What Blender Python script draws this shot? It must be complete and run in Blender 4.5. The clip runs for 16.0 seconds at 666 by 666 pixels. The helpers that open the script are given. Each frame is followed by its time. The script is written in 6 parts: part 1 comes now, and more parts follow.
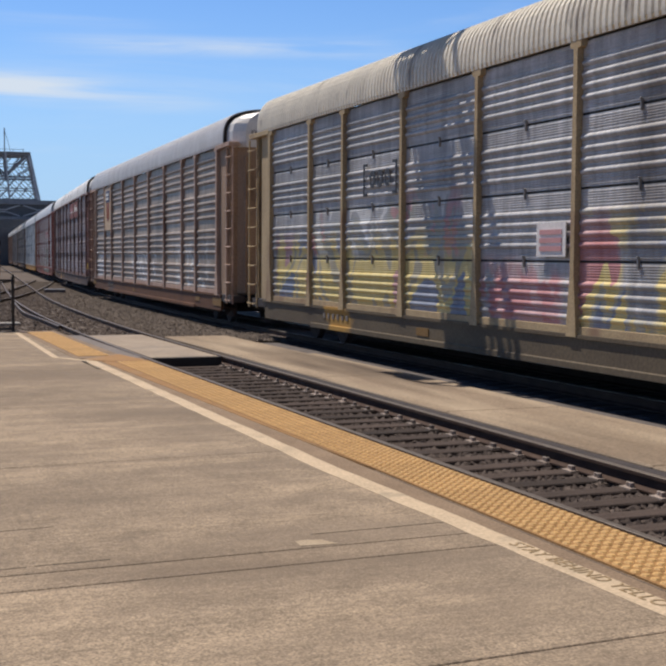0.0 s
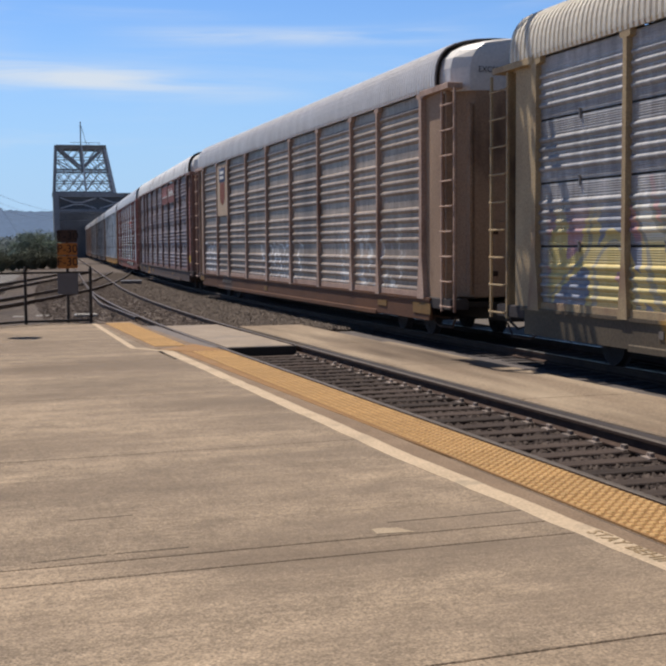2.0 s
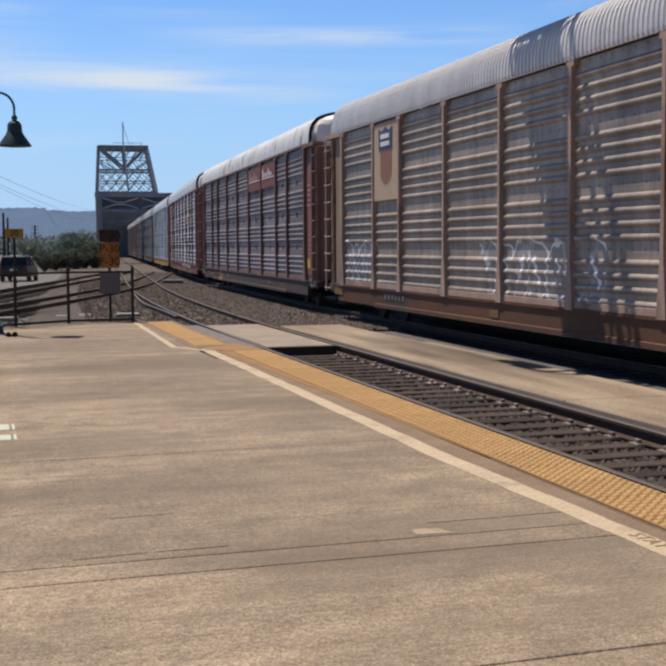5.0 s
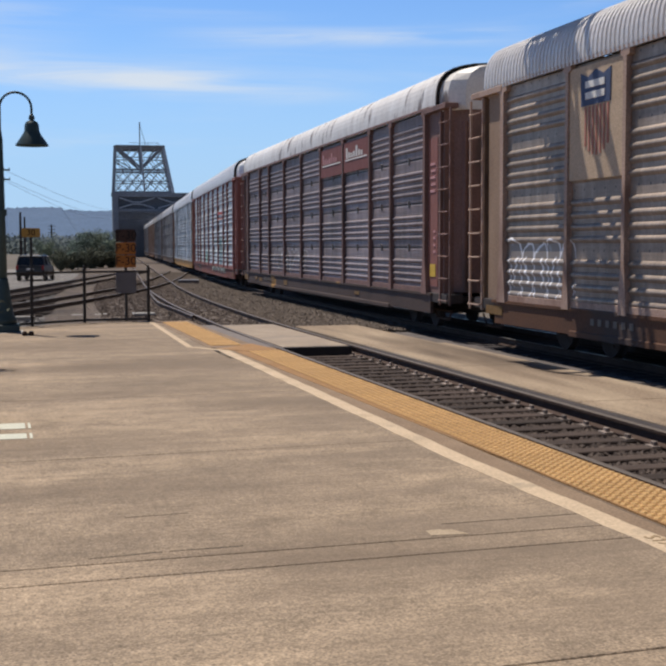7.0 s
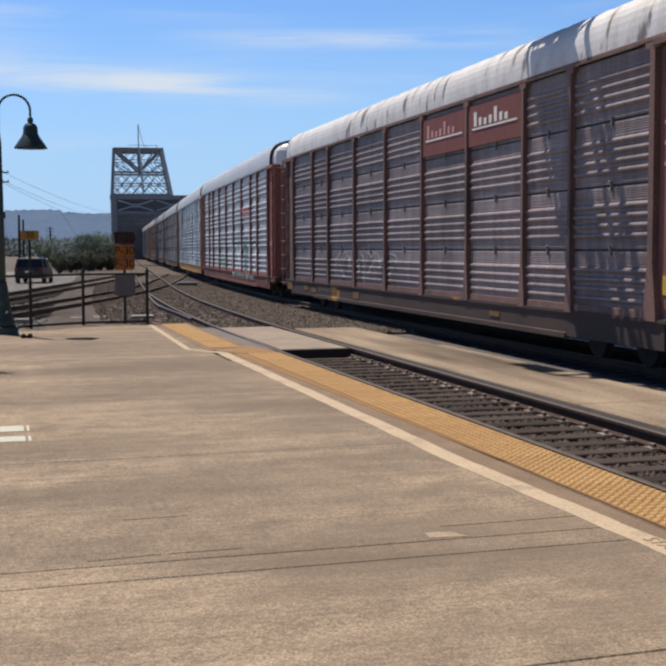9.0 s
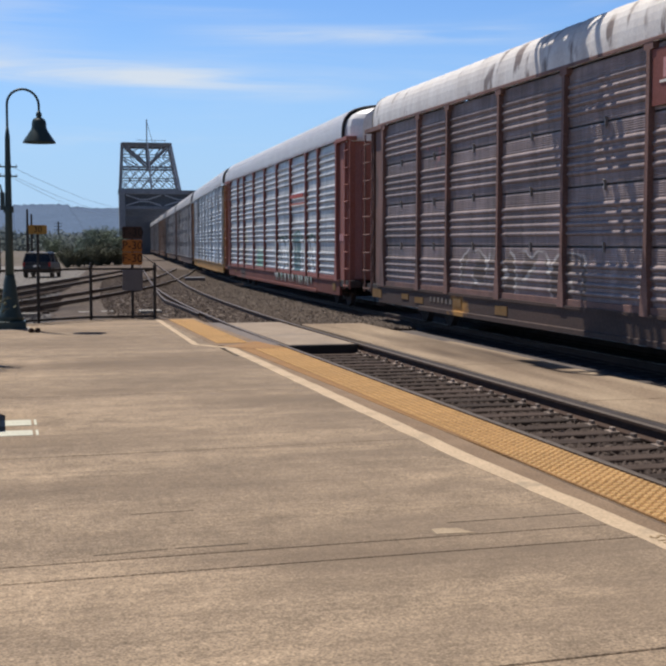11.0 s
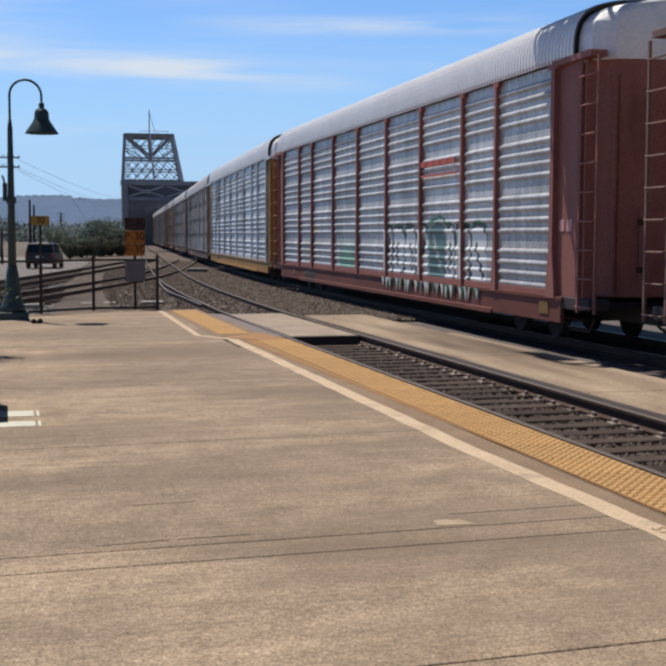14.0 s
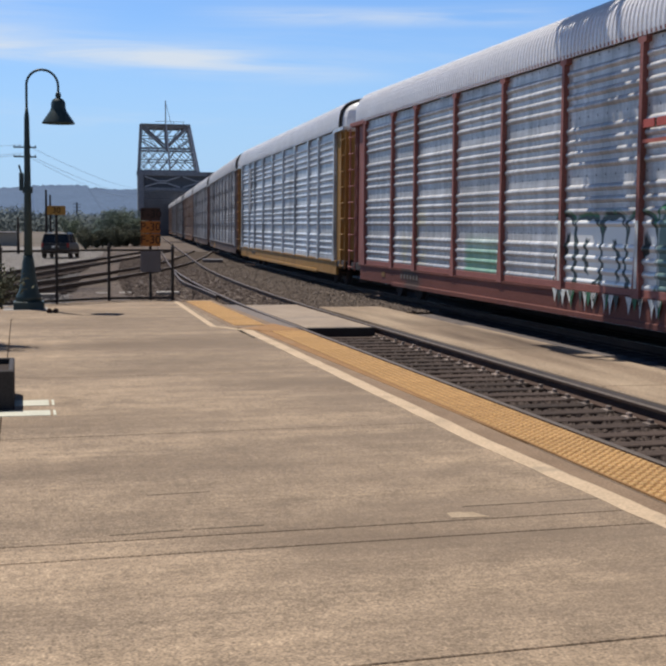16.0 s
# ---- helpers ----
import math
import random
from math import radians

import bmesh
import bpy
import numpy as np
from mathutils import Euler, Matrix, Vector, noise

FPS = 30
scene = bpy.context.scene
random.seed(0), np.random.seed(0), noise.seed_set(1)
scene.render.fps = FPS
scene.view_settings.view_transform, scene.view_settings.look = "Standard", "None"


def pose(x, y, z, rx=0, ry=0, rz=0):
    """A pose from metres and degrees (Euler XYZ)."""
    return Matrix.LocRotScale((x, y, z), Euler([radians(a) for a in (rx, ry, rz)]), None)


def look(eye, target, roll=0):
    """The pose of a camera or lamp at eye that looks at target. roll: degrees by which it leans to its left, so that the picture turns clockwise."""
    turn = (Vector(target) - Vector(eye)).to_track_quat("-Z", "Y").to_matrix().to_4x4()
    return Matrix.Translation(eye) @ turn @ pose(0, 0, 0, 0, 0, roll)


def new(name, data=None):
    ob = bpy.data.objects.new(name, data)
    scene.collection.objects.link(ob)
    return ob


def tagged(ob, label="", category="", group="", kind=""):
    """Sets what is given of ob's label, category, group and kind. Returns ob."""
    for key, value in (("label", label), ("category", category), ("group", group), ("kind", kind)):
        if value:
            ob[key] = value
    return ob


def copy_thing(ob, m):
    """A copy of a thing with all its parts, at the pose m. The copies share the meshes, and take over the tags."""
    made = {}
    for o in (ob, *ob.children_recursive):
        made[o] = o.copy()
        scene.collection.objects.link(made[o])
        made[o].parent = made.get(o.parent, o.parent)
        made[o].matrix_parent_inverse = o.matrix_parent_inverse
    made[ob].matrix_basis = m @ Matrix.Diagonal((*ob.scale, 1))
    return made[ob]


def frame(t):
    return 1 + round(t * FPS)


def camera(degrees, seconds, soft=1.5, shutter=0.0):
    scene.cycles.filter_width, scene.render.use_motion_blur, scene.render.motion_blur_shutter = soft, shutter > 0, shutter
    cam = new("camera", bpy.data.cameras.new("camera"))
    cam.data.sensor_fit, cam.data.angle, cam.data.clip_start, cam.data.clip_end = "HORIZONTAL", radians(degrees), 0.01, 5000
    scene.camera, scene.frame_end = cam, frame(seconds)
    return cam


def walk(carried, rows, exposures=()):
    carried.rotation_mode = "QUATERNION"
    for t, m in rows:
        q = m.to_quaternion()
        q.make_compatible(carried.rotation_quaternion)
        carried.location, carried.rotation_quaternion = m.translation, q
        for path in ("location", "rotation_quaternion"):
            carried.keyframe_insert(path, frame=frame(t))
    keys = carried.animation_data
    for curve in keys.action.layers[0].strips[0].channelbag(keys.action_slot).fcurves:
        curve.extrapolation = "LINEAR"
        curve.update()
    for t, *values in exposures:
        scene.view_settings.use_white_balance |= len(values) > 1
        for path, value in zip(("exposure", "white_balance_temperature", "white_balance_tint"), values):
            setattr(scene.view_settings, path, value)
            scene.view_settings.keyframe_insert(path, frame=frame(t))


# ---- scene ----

# seconds, heading right of the straight track, tilt up, lean (degrees)
EYE = Vector((0.0, 0.0, 1.7))
TURNS = [
    (0.0, 21.340, -3.552, 0.393),
    (0.5, 21.047, -3.642, 0.303),
    (1.0, 19.510, -3.701, 0.096),
    (1.5, 18.325, -3.898, -0.127),
    (2.0, 17.879, -4.093, -0.394),
    (2.5, 17.013, -4.276, -0.695),
    (3.0, 15.984, -4.328, -0.585),
    (3.5, 15.696, -4.161, -0.250),
    (4.0, 16.637, -4.084, -0.161),
    (4.5, 16.831, -4.046, -0.242),
    (5.0, 15.997, -4.082, -0.314),
    (7.5, 15.271, -4.039, -0.125),
    (8.0, 15.324, -3.950, -0.192),
    (10.3, 15.227, -4.023, 0.058),
    (10.5, 15.023, -4.099, 0.093),
    (11.0, 14.997, -4.150, 0.102),
    (11.5, 15.170, -4.089, 0.132),
    (12.0, 14.890, -4.253, 0.170),
    (12.5, 14.761, -4.428, 0.157),
    (13.0, 14.701, -4.520, 0.149),
    (13.5, 14.767, -4.584, 0.203),
    (14.0, 14.886, -4.551, 0.196),
    (14.5, 14.173, -4.623, 0.303),
    (15.0, 13.600, -4.693, 0.278),
    (15.5, 13.478, -4.827, 0.393),
    (16.0, 14.202, -4.945, 0.543)]


def aim(heading, tilt):
    h, p = radians(heading), radians(tilt)
    return EYE + Vector((math.sin(h) * math.cos(p), math.cos(h) * math.cos(p), math.sin(p))) * 20


cam = camera(30.26, 16.0, soft=2.8)
walk(cam, [(t, look(EYE, aim(a, b), c)) for t, a, b, c in TURNS])

# ---------------------------------------------------------------- light
SUN_DIR = Vector((-0.225, 0.45, 1.0)).normalized()
ELEV, AZIM = math.asin(SUN_DIR.z), math.atan2(SUN_DIR.x, SUN_DIR.y)
world = bpy.data.worlds.new("sky")
scene.world = world
world.use_nodes = True
wn, wl = world.node_tree.nodes, world.node_tree.links
wn.clear()
w_out = wn.new("ShaderNodeOutputWorld")
w_bg = wn.new("ShaderNodeBackground")
w_sky = wn.new("ShaderNodeTexSky")
w_sky.sky_type, w_sky.sun_disc = "NISHITA", False
w_sky.sun_elevation, w_sky.sun_rotation = ELEV, AZIM
w_sky.air_density, w_sky.dust_density, w_sky.ozone_density = 1.0, 0.0, 5.0
w_bg.inputs["Strength"].default_value = 0.13
w_geo = wn.new("ShaderNodeTexCoord")


def w_calc(kind, a, b=0.0):
    q = wn.new("ShaderNodeMath")
    q.operation = kind
    for sock, v in ((q.inputs[0], a), (q.inputs[1], b)):
        if isinstance(v, bpy.types.NodeSocket):
            wl.new(v, sock)
        else:
            sock.default_value = v
    return q.outputs[0]


def w_span(sock, a, b, c, d):
    r = wn.new("ShaderNodeMapRange")
    r.interpolation_type = "SMOOTHSTEP"
    for k, v in enumerate((a, b, c, d)):
        r.inputs[k + 1].default_value = v
    wl.new(sock, r.inputs[0])
    return r.outputs[0]


w_dir = wn.new("ShaderNodeSeparateXYZ")
wl.new(w_geo.outputs["Generated"], w_dir.inputs[0])
w_az = w_calc("ARCTAN2", w_dir.outputs[0], w_dir.outputs[1])
w_el = w_dir.outputs[2]


def wisps(stretch, size, low, high, strength, seed):
    """Fine cirrus: noise drawn out along the horizon."""
    m = wn.new("ShaderNodeMapping")
    m.inputs["Scale"].default_value, m.inputs["Location"].default_value, m.inputs["Rotation"].default_value = stretch, (seed, seed * 0.7, 0), (0, radians(-3), radians(-10))
    wl.new(w_geo.outputs["Generated"], m.inputs["Vector"])
    t = wn.new("ShaderNodeTexNoise")
    t.inputs["Scale"].default_value, t.inputs["Detail"].default_value, t.inputs["Roughness"].default_value, t.inputs["Distortion"].default_value = size, 7, 0.55, 0.6
    wl.new(m.outputs[0], t.inputs["Vector"])
    return w_span(t.outputs[0], low, high, 0.0, strength)


def streak(az0, az1, el0, slope, half, strength):
    """One long wisp between two bearings (radians)."""
    mid = w_calc("ADD", w_calc("MULTIPLY", w_az, slope), el0)
    d = w_calc("ABSOLUTE", w_calc("SUBTRACT", w_el, mid))
    e = (az1 - az0) * 0.3
    body = w_calc("MULTIPLY", w_span(d, 0.0, half, 1.0, 0.0), w_calc("MULTIPLY", w_span(w_az, az0, az0 + e, 0.0, 1.0), w_span(w_az, az1 - e, az1, 1.0, 0.0)))
    return w_calc("MULTIPLY", body, strength)


w_tex = wisps((3.0, 3.0, 40.0), 1.6, 0.28, 0.64, 1.0, 2.0)
w_all = w_calc("MULTIPLY", w_calc("ADD", streak(-0.40, 0.33, 0.137, -0.05, 0.019, 1.0), w_calc("ADD", streak(-0.24, 0.10, 0.170, 0.02, 0.035, 0.4), streak(0.10, 0.46, 0.163, 0.004, 0.011, 0.6))), w_tex)
w_all = w_calc("ADD", w_all, wisps((1.6, 1.6, 14.0), 1.5, 0.52, 0.8, 0.3, 0.0))
w_all = w_calc("MINIMUM", w_all, 0.9)
w_mix = wn.new("ShaderNodeMixRGB")
w_mix.inputs[2].default_value = (5.4, 5.9, 6.5, 1)
wl.new(w_all, w_mix.inputs[0])
w_sep = wn.new("ShaderNodeSeparateXYZ")
wl.new(w_geo.outputs["Generated"], w_sep.inputs[0])
w_low = wn.new("ShaderNodeMapRange")
w_low.inputs[1].default_value, w_low.inputs[2].default_value, w_low.inputs[3].default_value, w_low.inputs[4].default_value = 0.0, 0.22, 0.85, 0.0
w_low.interpolation_type = "SMOOTHSTEP"
wl.new(w_sep.outputs[2], w_low.inputs[0])
w_haze = wn.new("ShaderNodeMixRGB")
w_haze.inputs[2].default_value = (3.0, 4.6, 6.8, 1)
wl.new(w_low.outputs[0], w_haze.inputs[0])
w_sunward = w_calc("ADD", w_calc("MULTIPLY", w_dir.outputs[0], math.sin(AZIM)), w_calc("MULTIPLY", w_dir.outputs[1], math.cos(AZIM)))
w_tint = wn.new("ShaderNodeMixRGB")
w_tint.blend_type = "MULTIPLY"
w_tint.inputs[0].default_value = 1.0
w_tint.inputs[2].default_value = (0.67, 0.82, 1.03, 1)
wl.new(w_sky.outputs[0], w_tint.inputs[1])
wl.new(w_tint.outputs[0], w_haze.inputs[1])
wl.new(w_haze.outputs[0], w_mix.inputs[1])
w_zen = wn.new("ShaderNodeMapRange")
w_zen.inputs[1].default_value, w_zen.inputs[2].default_value, w_zen.inputs[3].default_value, w_zen.inputs[4].default_value = 0.20, 0.65, 1.0, 0.30
w_zen.interpolation_type = "SMOOTHSTEP"
wl.new(w_sep.outputs[2], w_zen.inputs[0])
w_deep = wn.new("ShaderNodeMixRGB")
w_deep.blend_type = "MULTIPLY"
w_deep.inputs[0].default_value = 1.0
wl.new(w_mix.outputs[0], w_deep.inputs[1])
wl.new(w_calc("MULTIPLY", w_zen.outputs[0], w_span(w_sunward, -0.9, 0.5, 0.58, 1.0)), w_deep.inputs[2])
wl.new(w_deep.outputs[0], w_bg.inputs["Color"])
wl.new(w_bg.outputs[0], w_out.inputs[0])
sun = new("sun", bpy.data.lights.new("sun", "SUN"))
sun.data.energy, sun.data.angle, sun.data.color = 5.0, radians(0.53), (1.0, 0.915, 0.825)
sun.matrix_world = look(SUN_DIR * 100, (0, 0, 0))
scene.view_settings.exposure = 0.0


# ---------------------------------------------------------------- materials
def material(name, base, second=None, rough=0.8, metal=0.0, scale=4.0, fine=60.0, bump=0.15, spread=0.5, stretch=(1, 1, 1),
             stain=None, stain_scale=0.8, stain_at=(0.52, 0.68), vary=0.0, spec=0.3, grain=0.2, streaks=0.0):
    """A surface with a blotchy second colour, fine grain, stains, relief and a little difference from piece to piece."""
    m = bpy.data.materials.new(name)
    m.use_nodes = True
    n, l = m.node_tree.nodes, m.node_tree.links
    b = n["Principled BSDF"]
    b.inputs["Roughness"].default_value, b.inputs["Metallic"].default_value = rough, metal
    b.inputs["Specular IOR Level"].default_value = spec
    second = second or tuple(c * 0.72 for c in base)
    tc = n.new("ShaderNodeTexCoord")
    mp = n.new("ShaderNodeMapping")
    mp.inputs["Scale"].default_value = stretch
    l.new(tc.outputs["Object"], mp.inputs["Vector"])

    def noisy(size, detail, at, even=False):
        t = n.new("ShaderNodeTexNoise")
        t.inputs["Scale"].default_value, t.inputs["Detail"].default_value = size, detail
        l.new(tc.outputs["Object"] if even else mp.outputs[0], t.inputs["Vector"])
        r = n.new("ShaderNodeMapRange")
        r.inputs[1].default_value, r.inputs[2].default_value = at
        l.new(t.outputs[0], r.inputs[0])
        return t, r

    def mixed(kind, factor, a, c):
        x = n.new("ShaderNodeMixRGB")
        x.blend_type = kind
        for value, sock in ((factor, x.inputs[0]), (a, x.inputs[1]), (c, x.inputs[2])):
            if isinstance(value, bpy.types.NodeSocket):
                l.new(value, sock)
            elif isinstance(value, tuple):
                sock.default_value = (*value, 1)
            else:
                sock.default_value = value
        return x.outputs[0]

    big, bigr = noisy(scale, 5, (0.5 - spread / 2, 0.5 + spread / 2))
    col = mixed("MIX", bigr.outputs[0], base, second)
    small, smallr = noisy(fine, 3, (0.3, 0.7), True)
    grey = n.new("ShaderNodeMapRange")
    grey.inputs[3].default_value, grey.inputs[4].default_value = 1 - grain, 1 + grain
    l.new(smallr.outputs[0], grey.inputs[0])
    col = mixed("MULTIPLY", 1.0, col, grey.outputs[0])
    if streaks:
        sm = n.new("ShaderNodeMapping")
        sm.inputs["Scale"].default_value = (0.10, 3.4, 1)
        l.new(tc.outputs["Object"], sm.inputs["Vector"])
        st = n.new("ShaderNodeTexNoise")
        st.inputs["Scale"].default_value, st.inputs["Detail"].default_value, st.inputs["Roughness"].default_value = 3.2, 6, 0.65
        l.new(sm.outputs[0], st.inputs["Vector"])
        sr0 = n.new("ShaderNodeMapRange")
        sr0.inputs[1].default_value, sr0.inputs[2].default_value, sr0.inputs[3].default_value, sr0.inputs[4].default_value = 0.33, 0.67, 1 - streaks * 0.5, 1 + streaks * 0.45
        l.new(st.outputs[0], sr0.inputs[0])
        col = mixed("MULTIPLY", 1.0, col, sr0.outputs[0])
        _, soft = noisy(3.6, 7, (0.36, 0.64), True)
        sg = n.new("ShaderNodeMapRange")
        sg.inputs[3].default_value, sg.inputs[4].default_value = 0.84, 1.13
        l.new(soft.outputs[0], sg.inputs[0])
        col = mixed("MULTIPLY", 1.0, col, sg.outputs[0])
        _, mid = noisy(24.0, 8, (0.34, 0.66), True)
        mg = n.new("ShaderNodeMapRange")
        mg.inputs[3].default_value, mg.inputs[4].default_value = 0.76, 1.22
        l.new(mid.outputs[0], mg.inputs[0])
        col = mixed("MULTIPLY", 1.0, col, mg.outputs[0])
    if stain:
        _, sr = noisy(stain_scale, 4, stain_at)
        col = mixed("MIX", sr.outputs[0], col, stain)
    if vary:
        oi = n.new("ShaderNodeObjectInfo")
        vr = n.new("ShaderNodeMapRange")
        vr.inputs[3].default_value, vr.inputs[4].default_value = 1 - vary, 1 + vary
        l.new(oi.outputs["Random"], vr.inputs[0])
        col = mixed("MULTIPLY", 1.0, col, vr.outputs[0])
    l.new(col, b.inputs["Base Color"])
    rr = n.new("ShaderNodeMapRange")
    rr.inputs[3].default_value, rr.inputs[4].default_value = max(0.05, rough - 0.12), min(1, rough + 0.12)
    l.new(big.outputs[0], rr.inputs[0])
    l.new(rr.outputs[0], b.inputs["Roughness"])
    if bump:
        bm = n.new("ShaderNodeBump")
        bm.inputs["Strength"].default_value, bm.inputs["Distance"].default_value = bump, 0.02
        l.new(small.outputs[0], bm.inputs["Height"])
        l.new(bm.outputs[0], b.inputs["Normal"])
    return m


M_CONC = material("platform_concrete", (0.348, 0.265, 0.182), (0.255, 0.197, 0.140), 0.9, 0, 0.7, 70, 0.35, 0.26, (0.5, 1.3, 1), (0.158, 0.118, 0.083), 0.34, (0.47, 0.72), 0.05, grain=0.5, streaks=0.28)


def edge_stain(m, colour):
    """Broken brown staining worn into the slabs where trains are boarded, fading out across the platform."""
    n, l = m.node_tree.nodes, m.node_tree.links
    sock = n["Principled BSDF"].inputs["Base Color"]
    tc, sp, no, mp = n.new("ShaderNodeTexCoord"), n.new("ShaderNodeSeparateXYZ"), n.new("ShaderNodeTexNoise"), n.new("ShaderNodeMapping")
    mp.inputs["Scale"].default_value = (0.35, 1.5, 1)
    no.inputs["Scale"].default_value, no.inputs["Detail"].default_value = 1.1, 6
    l.new(tc.outputs["Object"], sp.inputs[0])
    l.new(tc.outputs["Object"], mp.inputs["Vector"])
    l.new(mp.outputs[0], no.inputs["Vector"])
    across, blot, both, mix = n.new("ShaderNodeMapRange"), n.new("ShaderNodeMapRange"), n.new("ShaderNodeMath"), n.new("ShaderNodeMixRGB")
    across.inputs[1].default_value, across.inputs[2].default_value = 0.6, 2.9
    blot.inputs[1].default_value, blot.inputs[2].default_value, blot.inputs[4].default_value = 0.38, 0.60, 0.6
    both.operation = "MULTIPLY"
    l.new(sp.outputs[0], across.inputs[0])
    l.new(no.outputs[0], blot.inputs[0])
    l.new(across.outputs[0], both.inputs[0])
    l.new(blot.outputs[0], both.inputs[1])
    l.new(both.outputs[0], mix.inputs[0])
    l.new(sock.links[0].from_socket, mix.inputs[1])
    mix.inputs[2].default_value = (*colour, 1)
    l.new(mix.outputs[0], sock)


edge_stain(M_CONC, (0.185, 0.142, 0.104))
M_CONC2 = material("island_concrete", (0.351, 0.274, 0.191), (0.229, 0.171, 0.118), 0.9, 0, 1.2, 36, 0.4, 0.3, (1.6, 0.22, 1), (0.098, 0.070, 0.049), 0.55, (0.47, 0.70), grain=0.3)
M_PATCH = material("pale_mortar", (0.390, 0.312, 0.218), (0.343, 0.265, 0.179), 0.9, 0, 6, 60, 0.2)
M_KERB = material("kerb_concrete", (0.261, 0.185, 0.121), (0.191, 0.134, 0.089), 0.9, 0, 2.5, 50, 0.3, grain=0.3)
M_CREAM = material("cream_line_paint", (0.545, 0.421, 0.287), (0.448, 0.345, 0.235), 0.8, 0, 3, 40, 0.2, 0.4, (1, 1, 1), (0.319, 0.260, 0.185), 2.6, (0.58, 0.72))
# worn darker base under paler domes; dome highlights are put into the colour
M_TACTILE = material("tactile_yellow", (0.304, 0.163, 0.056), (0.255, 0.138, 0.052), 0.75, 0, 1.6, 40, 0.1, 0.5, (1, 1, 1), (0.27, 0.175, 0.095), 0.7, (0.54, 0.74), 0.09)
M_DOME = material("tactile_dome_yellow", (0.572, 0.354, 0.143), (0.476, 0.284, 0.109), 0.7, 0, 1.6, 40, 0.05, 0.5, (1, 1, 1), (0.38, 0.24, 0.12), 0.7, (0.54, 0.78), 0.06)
M_WHITE_MARK = material("white_mark_paint", (0.594, 0.594, 0.504), (0.495, 0.504, 0.423), 0.8)
M_LETTER = material("letter_paint", (0.336, 0.240, 0.132), None, 0.85)
M_BALLAST = material("ballast", (0.15, 0.118, 0.095), (0.085, 0.066, 0.054), 0.95, 0, 3, 25, 0.8, 0.5, (1, 1, 1), (0.055, 0.045, 0.04), 0.35, (0.5, 0.7))
M_STONE = material("ballast_stone", (0.176, 0.140, 0.112), (0.088, 0.070, 0.058), 0.95, 0, 5, 30, 0.3)
M_TRACKSTONE = material("sooty_ballast_stone", (0.128, 0.098, 0.081), (0.064, 0.049, 0.043), 0.95, 0, 5, 30, 0.3)
M_DARKSTONE = material("dirty_ballast_stone", (0.125, 0.095, 0.078), (0.07, 0.054, 0.046), 0.95, 0, 5, 30, 0.3)
M_TIE = material("tie_wood", (0.070, 0.049, 0.040), (0.041, 0.030, 0.025), 0.95, 0, 3, 40, 0.5, 0.5, (0.4, 4, 4), (0.11, 0.083, 0.068), 1.2, (0.6, 0.75), 0.35)
M_RAIL = material("rusty_rail", (0.075, 0.045, 0.032), (0.05, 0.032, 0.025), 0.8, 0.3, 4, 60, 0.2)
M_RAILTOP = material("worn_rail_head", (0.17, 0.145, 0.125), (0.12, 0.10, 0.085), 0.55, 0.5, 5, 40, 0.05)
M_RAILSHINE = material("polished_rail_head", (0.34, 0.32, 0.31), (0.26, 0.25, 0.24), 0.38, 0.9, 5, 40, 0.02)
M_PLATE = material("steel_tie_plate", (0.36, 0.31, 0.28), (0.20, 0.155, 0.125), 0.7, 0.2, 9, 40, vary=0.45)
M_GROUND = material("gravel_ground", (0.153, 0.129, 0.104), (0.107, 0.089, 0.071), 0.95, 0, 0.12, 6, 0.6, 0.5, (1, 1, 1), (0.098, 0.098, 0.049), 0.05, (0.55, 0.7))
M_ROADBED = material("pale_gravel", (0.245, 0.230, 0.215), (0.165, 0.155, 0.145), 0.95, 0, 0.8, 14, 0.6)
M_LAMP = material("green_black_paint", (0.032, 0.058, 0.064), (0.040, 0.070, 0.076), 0.48, 0.0, 8, 60, 0.05)
M_SHADE_IN = material("lamp_shade_inside", (0.30, 0.32, 0.29), None, 0.5)
M_OILTIE = material("oily_tie", (0.061, 0.051, 0.051), (0.043, 0.038, 0.038), 0.9, 0, 3, 40, 0.3)
M_OIL = material("oily_ballast", (0.140, 0.120, 0.112), (0.085, 0.074, 0.070), 0.95, 0, 3, 30, 0.6)
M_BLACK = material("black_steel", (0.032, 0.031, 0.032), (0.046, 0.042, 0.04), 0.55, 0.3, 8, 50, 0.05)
M_ORANGE = material("orange_sign_face", (0.44, 0.16, 0.032), (0.37, 0.135, 0.028), 0.6, 0, 4, 30, 0.05)
M_YELLOW_SIGN = material("faded_yellow_sign", (0.47, 0.27, 0.065), (0.40, 0.23, 0.055), 0.6, 0, 4, 30, 0.05)
M_SIGNBLACK = material("sign_black", (0.012, 0.010, 0.010), None, 0.6)
M_SIGNGREY = material("grey_sign_back", (0.22, 0.22, 0.24), (0.17, 0.17, 0.19), 0.6, 0.3)
M_SIGNDARK = material("shaded_brown_sign", (0.06, 0.035, 0.03), None, 0.7)
# paled towards blue-grey: the bridge's distance haze is put into the colour
M_STEEL = material("bridge_steel", (0.31, 0.335, 0.375), (0.24, 0.26, 0.295), 0.75, 0.1, 0.6, 8, 0.1, 0.5, (1, 1, 0.5), (0.15, 0.115, 0.095), 0.5, (0.6, 0.75))
# darker copy of the bridge steel, with the portal's shade in its colour
M_STEELDARK = material("shaded_bridge_steel", (0.19, 0.205, 0.23), (0.14, 0.152, 0.175), 0.8, 0.1, 0.6, 8, 0.1)
M_STEELPALE = material("pale_bridge_steel", (0.55, 0.58, 0.62), (0.42, 0.45, 0.5), 0.65, 0.3, 0.7, 8, 0.1)
